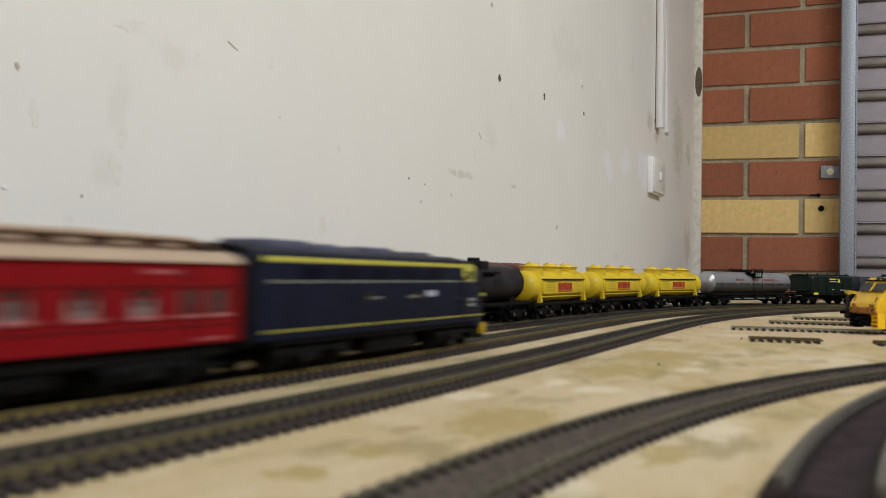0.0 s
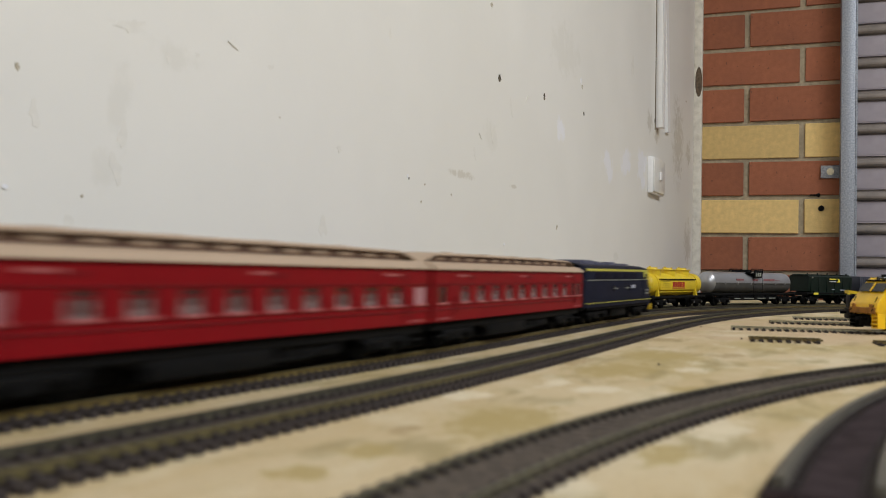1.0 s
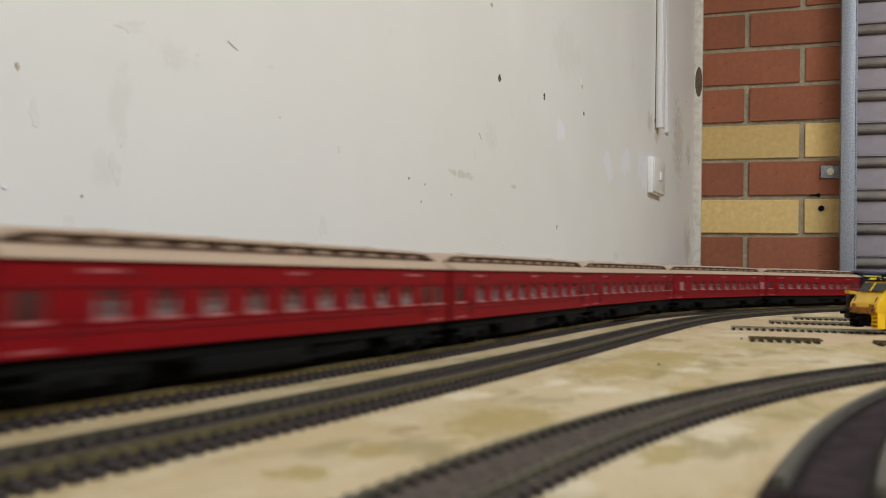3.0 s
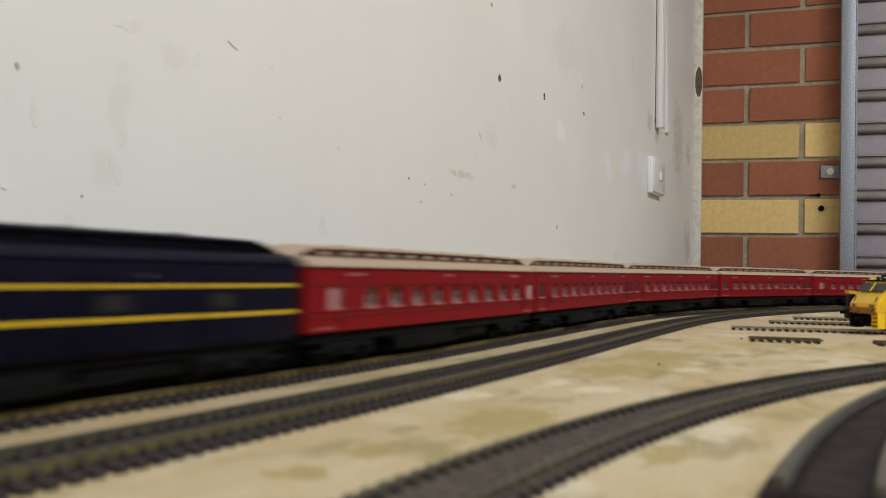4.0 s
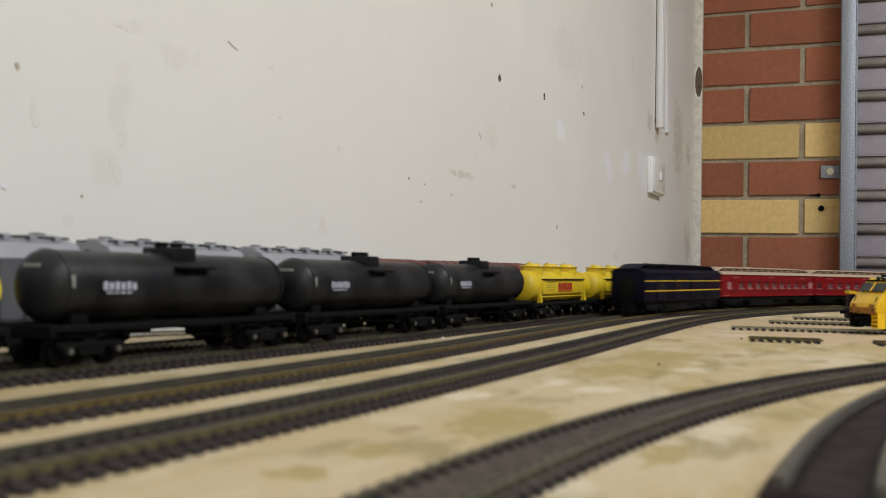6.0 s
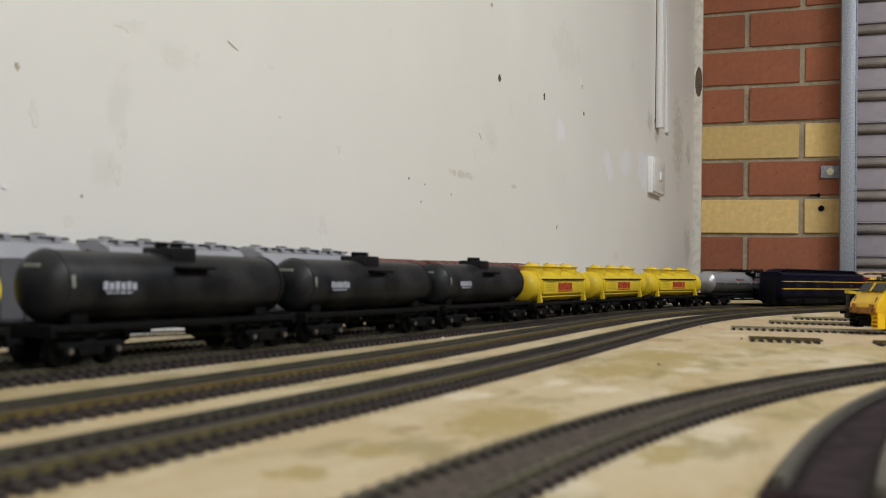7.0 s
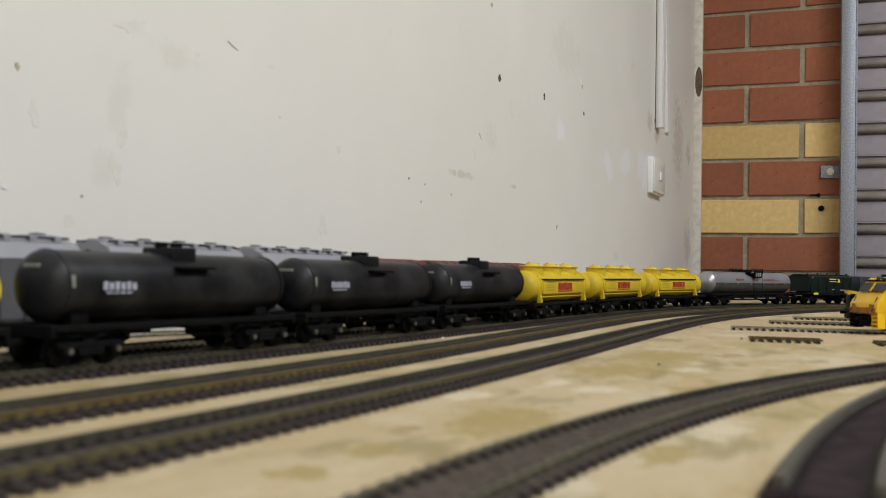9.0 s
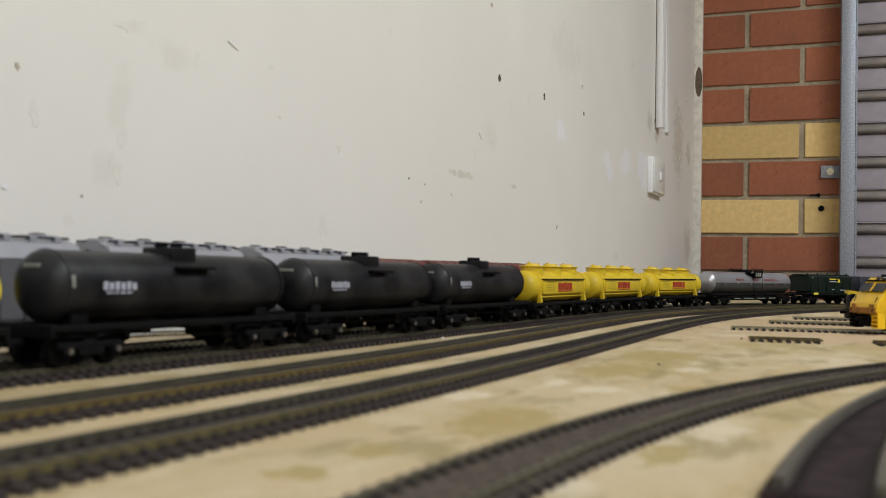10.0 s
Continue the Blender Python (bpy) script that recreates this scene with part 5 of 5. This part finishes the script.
hop = stand(grey_hopper_wagon(False), LINE_BACK, 0.391, 0.035)
copy_thing(hop, LINE_BACK.pose_between(0.501 - 0.035, 0.501 + 0.035))
van = stand(brown_box_van(), LINE_BACK, 0.607, 0.034)
for k in (1, 2):
    copy_thing(van, LINE_BACK.pose_between(0.607 + 0.101 * k - 0.034, 0.607 + 0.101 * k + 0.034))


def stand_facing_back(th, line, s_mid, half_base, tall=0.93):
    th.matrix_basis = pose(0, 0, -0.0013) @ line.pose_between(s_mid + half_base, s_mid - half_base) @ Matrix.Diagonal((1, 1, tall, 1))
    return th


stand_facing_back(orange_diesel(), LINE_YARD_A, 0.089 + 0.1175, 0.073)
stand_facing_back(blue_shunter(), LINE_YARD_C, 0.064 + 0.10, 0.06)

# ---------------- brick end wall and door ----------------
BED0 = EYE_Z + 0.618
JOINT_X = -0.1155


def brick_wall():
    x0, x1 = -0.36, 0.104
    w = part("wall_north", box(x0, x1, BRICK_Y + 0.0065, BRICK_Y + 0.11, FLOOR_Z, CEIL_Z), M_MORTAR, smooth=False)
    tagged(w, "red and yellow face brick pier with sandy mortar joints", "wall", kind="structure")
    rnd = random.Random(3)
    made = {}

    def brick_mesh(width, material):
        key = (round(width, 4), material.name)
        if key not in made:
            me = bpy.data.meshes.new("brick")
            b = box(-width / 2, width / 2, 0.0, 0.09, -0.0383, 0.0383, 0.0014, seg=1)
            for f_ in b.faces:
                f_.smooth = False
            b.to_mesh(me)
            b.free()
            me.materials.append(material)
            made[key] = me
        return made[key]

    for row in range(-10, 18):
        zc = BED0 - 0.086 * row - 0.043
        if zc < FLOOR_Z + 0.04 or zc > CEIL_Z - 0.04:
            continue
        material = M_YEL_BRICK if row in (3, 5) else M_RED_BRICK
        j = JOINT_X if row % 2 == 0 else JOINT_X + 0.12
        joints = sorted({j + 0.24 * n for n in range(-2, 3)})
        edges = [x0] + [x for x in joints if x0 + 0.02 < x < x1 - 0.02] + [x1]
        for a, c in zip(edges, edges[1:]):
            width = c - a - (0.0125 if c < x1 else 0.006)
            if width < 0.02:
                continue
            ob = new("brick", brick_mesh(width, material))
            ob.parent = w
            ob.matrix_basis = pose((a + c) / 2 - (0 if c < x1 else -0.003), BRICK_Y + rnd.uniform(-0.002, 0.0015), zc + rnd.uniform(-0.0012, 0.0012), 0, rnd.uniform(-0.35, 0.35), 0)
    part("drill_hole", rod((0.046, BRICK_Y - 0.0030, 0.202), (0.046, BRICK_Y + 0.01, 0.202), 0.0066, 16), M_UNDER, w)
    part("mortar_gap", rod((0.040, BRICK_Y - 0.0005, 0.2325), (0.040, BRICK_Y + 0.010, 0.2325), 0.0045, 9), M_UNDER, w)
    part("mortar_gap", box(0.022, 0.036, BRICK_Y - 0.0004, BRICK_Y + 0.010, 0.2310, 0.2345, 0.0010), M_UNDER, w)
    return w


brick_wall()
# the wall goes on over and beyond the door
tagged(part("wall_north_lintel", box(0.12, 4.2, BRICK_Y + 0.02, BRICK_Y + 0.11, 1.30, CEIL_Z), M_MORTAR, smooth=False),
       "rendered lintel over the roller door", "wall", kind="structure")


def door_post():
    th = thing("door_post", "galvanised steel door guide standing against the brick", "door post")
    bm = box(0.083, 0.1125, BRICK_Y - 0.062, BRICK_Y - 0.0035, FLOOR_Z, CEIL_Z - 0.004, 0.0022)
    part("guide", bm, M_GALV, th)
    part("guide_lip", box(0.1125, 0.1165, BRICK_Y - 0.060, BRICK_Y - 0.020, FLOOR_Z, CEIL_Z - 0.004, 0.0006, seg=1), M_GALV, th)
    lug = part("lug", box(0.0440, 0.0832, BRICK_Y - 0.010, BRICK_Y - 0.0030, 0.2690, 0.2975, 0.0014), M_GALV, th, "bolted steel lug")
    b = rod((0.0640, BRICK_Y - 0.0155, 0.2835), (0.0640, BRICK_Y - 0.010, 0.2835), 0.0044, 6)
    rod((0.0640, BRICK_Y - 0.0112, 0.2835), (0.0640, BRICK_Y - 0.0098, 0.2835), 0.0078, 18, b)
    part("bolt", b, M_BOLT, lug)
    return th


def roller_door():
    th = thing("roller_door", "mauve grey corrugated steel roller door, closed", "door")
    pitch = 0.0727
    x0, x1, y = 0.1170, 4.15, BRICK_Y - 0.036
    # one strip a corrugation: flat pan, undercut, rolled rib, groove and lip
    prof = [(0.0, 0.0), (-0.0006, 0.0020), (0.0008, 0.0440), (0.0030, 0.0462), (-0.0080, 0.0482), (-0.0112, 0.0520), (-0.0118, 0.0560), (-0.0112, 0.0600), (-0.0085, 0.0650),
            (0.0030, 0.0675), (0.0034, 0.0700), (-0.0024, 0.0709), (-0.0018, 0.0727)]
    prof = prof + [(a + 0.0010, h) for a, h in prof[::-1]]
    z0 = 0.5327 - pitch * 19
    n = int((1.42 - z0) / pitch)
    me = None
    for i in range(n):
        if me is None:
            b = loft([[(x0, y + a, h) for a, h in prof], [(x1, y + a, h) for a, h in prof]])
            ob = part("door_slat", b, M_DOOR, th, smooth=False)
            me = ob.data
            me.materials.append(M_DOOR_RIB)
            # Rib, undercut and groove faces take the grimy, shade-dark material.
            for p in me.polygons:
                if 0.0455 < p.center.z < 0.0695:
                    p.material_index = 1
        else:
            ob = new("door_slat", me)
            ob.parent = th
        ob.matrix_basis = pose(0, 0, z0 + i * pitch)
    return th


door_post()
roller_door()

# ---------------- on the cream wall ----------------


def wall_frame(d, z, out=0.0):
    """Pose with x along the wall towards the corner, y out of the wall, z up."""
    p = on_wall(d, z, out)
    ax = Vector((-WALL_DIR.x, -WALL_DIR.y, 0))
    ay = Vector((WALL_N.x, WALL_N.y, 0))
    m = Matrix.Identity(4)
    for r_ in range(3):
        m[r_][0], m[r_][1], m[r_][2], m[r_][3] = ax[r_], ay[r_], (0, 0, 1)[r_], p[r_]
    return m


def placed(ob, m):
    ob.matrix_basis = m
    return ob


def corner_trim():
    th = part("trim", box(-0.0015, 0.0175, -0.0155, 0.0045, FLOOR_Z, CEIL_Z - 0.003, 0.002), M_TRIM)
    tagged(th, "worn cream timber corner strip with a bare knot", "trim", kind="structure")
    th.matrix_basis = pose(wa.x, BRICK_Y, 0)
    return th


corner_trim()


def chip(d, z, w, h, material, seed, lean=0.0, thick=0.0006):
    """A flake, hole or smear of uneven outline on the wall's face."""
    rnd = random.Random(seed)
    pts = []
    for i in range(14):
        a = 2 * math.pi * i / 14
        k = rnd.uniform(0.40, 1.15)
        x, zz = w / 2 * k * math.cos(a), h / 2 * k * math.sin(a)
        pts.append((x * math.cos(lean) - zz * math.sin(lean), zz * math.cos(lean) + x * math.sin(lean)))
    b = loft([[(x, -0.001, zz) for x, zz in pts], [(x * 0.92, thick, zz * 0.92) for x, zz in pts]])
    ob = part("wall_chip", b, material, wall_cream, smooth=False)
    ob.matrix_basis = wall_frame(d, z)
    return ob


# holes and chips in the plaster
for d_, z_, w_, h_, m_, lean_ in ((1.244, 0.271, 0.009, 0.015, M_CHIP, 0.25), (1.083, 0.2766, 0.007, 0.010, M_CHIP, 0.1), (0.918, 0.330, 0.010, 0.013, M_CHIP_PALE, 0),
                                  (0.912, 0.322, 0.006, 0.009, M_SCUFF, 0.3), (0.901, 0.283, 0.007, 0.006, M_CHIP, 0), (1.476, 0.1325, 0.0036, 0.0050, M_CHIP_PALE, 0),
                                  (1.473, 0.1305, 0.0022, 0.0026, M_CHIP, 0), (1.438, 0.1277, 0.003, 0.002, M_SCUFF, 0.6), (1.446, 0.1103, 0.003, 0.003, M_SCUFF, 0),
                                  (1.022, 0.1075, 0.008, 0.006, M_SCUFF, 0.8), (1.221, 0.077, 0.006, 0.004, M_CHIP_PALE, 0),
                                  (1.927, 0.1446, 0.0030, 0.0055, M_SCUFF, 0.2), (1.932, 0.0813, 0.0055, 0.0050, M_CHIP_PALE, 0.4),
                                  (1.747, 0.1963, 0.016, 0.0009, M_SMEAR, -0.35), (1.88, 0.0805, 0.0022, 0.0016, M_SCUFF, 0), 
                                  (1.272, 0.350, 0.008, 0.007, M_SCUFF, 0.4),
                                  (1.688, 0.1552, 0.0016, 0.0016, M_SCUFF, 0), (1.375, 0.1228, 0.0022, 0.0026, M_SCUFF, 0.3), (0.109, 0.437, 0.012, 0.006, M_SCUFF, 0),
                                  (1.15, 0.262, 0.018, 0.0015, M_SMEAR, 0.9), (1.30, 0.195, 0.012, 0.0015, M_SMEAR, -0.7), (0.42, 0.345, 0.012, 0.022, M_CHIP, 0.1)):
    chip(d_, z_, w_, h_, m_, int(d_ * 1000 + z_ * 7000), lean_)
for d_, z_, w_, h_, lean_ in ((1.846, 0.186, 0.030, 0.010, 0.4), (1.81, 0.175, 0.008, 0.012, 0.2), (1.783, 0.1815, 0.006, 0.004, 0), (1.854, 0.098, 0.012, 0.022, 0.3),
                              (1.85, 0.119, 0.010, 0.018, -0.2), (1.89, 0.066, 0.010, 0.010, 0), (1.625, 0.077, 0.018, 0.020, 0.5), (1.204, 0.243, 0.004, 0.026, 0.3),
                              (1.265, 0.200, 0.004, 0.028, 0.5), (1.314, 0.1746, 0.006, 0.020, 0.4), (1.601, 0.1418, 0.010, 0.008, 0), (0.703, 0.074, 0.05, 0.02, 0),
                              (1.915, 0.122, 0.010, 0.026, 0.2), (1.70, 0.19, 0.010, 0.006, 0.3), (1.516, 0.2587, 0.008, 0.012, 0), (0.603, 0.413, 0.03, 0.05, 0.2), (0.187, 0.239, 0.05, 0.03, 0)):
    chip(d_, z_, w_, h_, M_FAINT, int(d_ * 1000 + z_ * 7000), lean_, thick=0.0002)
KNOT = part("bare_knot", loft([[(0.0080 * math.cos(a) * k_, y_, 0.036 * math.sin(a) * k_) for a in [2 * math.pi * i / 18 for i in range(18)]] for y_, k_ in ((0.0, 1.0), (-0.0012, 0.88))]), M_KNOT_AND_GAP, wall_cream)
KNOT.matrix_basis = pose(wa.x + 0.0095, BRICK_Y - 0.0153, 0.4985)

SWITCH_D, SWITCH_Z = 0.430, 0.2355
DUCT_D, DUCT_Z = 0.408, 0.333


def switch_plate(d, z):
    th = thing("wall_switch", "white plastic surface-mounted wall switch", "switch")
    part("mounting_box", box(-0.050, 0.050, 0.0, 0.0105, -0.0345, 0.0345, 0.002), M_WHITE_PVC, th)
    pl = part("plate", box(-0.047, 0.047, 0.0105, 0.0130, -0.0320, 0.0320, 0.0012), M_WHITE_SHADE, th)
    part("rocker", box(-0.006, 0.008, 0.0130, 0.0165, -0.008, 0.009, 0.0012), M_WHITE_PVC, pl)
    th.matrix_basis = wall_frame(d, z)
    return th


def cable_duct(d, z0):
    th = thing("cable_duct", "white plastic cable duct ending above the switch", "cable duct")
    part("duct", box(-0.010, 0.010, 0.0, 0.0130, 0, CEIL_Z - 0.004 - z0, 0.0012), M_WHITE_PVC, th)
    part("duct_lid", box(-0.0100, 0.0100, 0.0130, 0.0150, 0, CEIL_Z - 0.004 - z0, 0.0008, seg=1), M_WHITE_PVC, th)
    # Dark strip paints the shadow gap and its dirt line next to the duct.
    part("shadow_gap_strip", box(-0.0140, -0.0100, 0.0, 0.0008, -0.004, CEIL_Z - 0.004 - z0), M_KNOT_AND_GAP, th, "dark strip for the shadow and dirt in the gap beside the duct", smooth=False)
    b = box(-0.012, 0.012, 0.0, 0.007, 0, 0.62, 0.0008, seg=1)
    bmesh.ops.transform(b, matrix=pose(0.090, 0, 0.004, 0, -7.0, 0), verts=b.verts)
    part("loose_strip", b, M_WHITE_PVC, th, "thin loose white strip")
    th.matrix_basis = wall_frame(d, z0)
    return th


switch_plate(SWITCH_D, SWITCH_Z)
cable_duct(DUCT_D, DUCT_Z)


def crumb(x, y, r, material, label, lift=0.0):
    """A bit of ballast or plaster lying on the layout."""
    rnd = random.Random(int(x * 9000 + y * 700))
    b = bmesh.new()
    bmesh.ops.create_icosphere(b, subdivisions=1, radius=r)
    for v in b.verts:
        v.co *= rnd.uniform(0.7, 1.2)
        v.co.z *= 0.6
    ob = part("crumb", b, material, smooth=False)
    ob.matrix_basis = pose(x, y, ground_z(y) + r * 0.4 + lift)
    return tagged(ob, label, "debris", "crumbs on the layout")


for x_, y_, r_ in ((-0.150, 1.062, 0.0016), (-0.204, 0.552, 0.0012), (-0.050, 1.14, 0.0013), (-0.176, 0.90, 0.0014), (-0.117, 0.40, 0.0009), (-0.100, 0.60, 0.0010)):
    crumb(x_, y_, r_, M_CHIP_PALE, "pale crumb of plaster on the layout board")
for x_, y_, r_ in ((-0.073, 0.79, 0.0011), (-0.035, 0.66, 0.0009), (-0.06, 0.45, 0.0008)):
    crumb(x_, y_, r_, M_CHIP, "brown crumb of ballast on the layout board")
for x_, y_, r_ in ((-0.1958, 0.963, 0.0018), (-0.1693, 1.1686, 0.0020), (-0.1845, 0.8181, 0.0010)):
    crumb(x_, y_, r_, M_CHIP_PALE, "pale crumb of plaster lying on the sleepers", 0.0016)
for x_, y_, r_ in ((-0.1606, 0.8473, 0.0024), (-0.0954, 0.7755, 0.0014)):
    crumb(x_, y_, r_, M_UNDER, "black scrap lying on the sleepers", 0.0016)

lay_sleepers()

# ---------------- motion of the passenger train ----------------
SPEED, S_START = 0.399, 0.2763


def motions():
    """The train runs along the main line at a steady pace; each vehicle follows the line on its two bogies."""
    train = [(blue_diesel(), 0.1095, 0.066)]
    pattern = (False, True, False, False, False, True)
    plain, special = red_carriage(False), red_carriage(True)
    used = set()
    for i, frosted in enumerate(pattern):
        src = special if frosted else plain
        car = src if src not in used else copy_thing(src, Matrix.Identity(4))
        used.add(src)
        train.append((car, -CAR_PITCH * (i + 0.5), 0.092))
    train.append((guards_van(), -CAR_PITCH * 6 - 0.1135, 0.080))
    for ob, shift, half in train:
        rows = []
        for k in range(51):
            t = 0.2 * k
            drift = float(np.interp(t, (0, 1, 2, 3, 3.7, 4.5, 5.1, 10), (-0.004, 0, 0.007, 0.009, 0.008, -0.003, -0.005, -0.005)))
            s = S_START + SPEED * t + drift + shift
            rows.append((t, LINE_MAIN.pose_between(s - half, s + half)))
        walk(ob, rows)


motions()
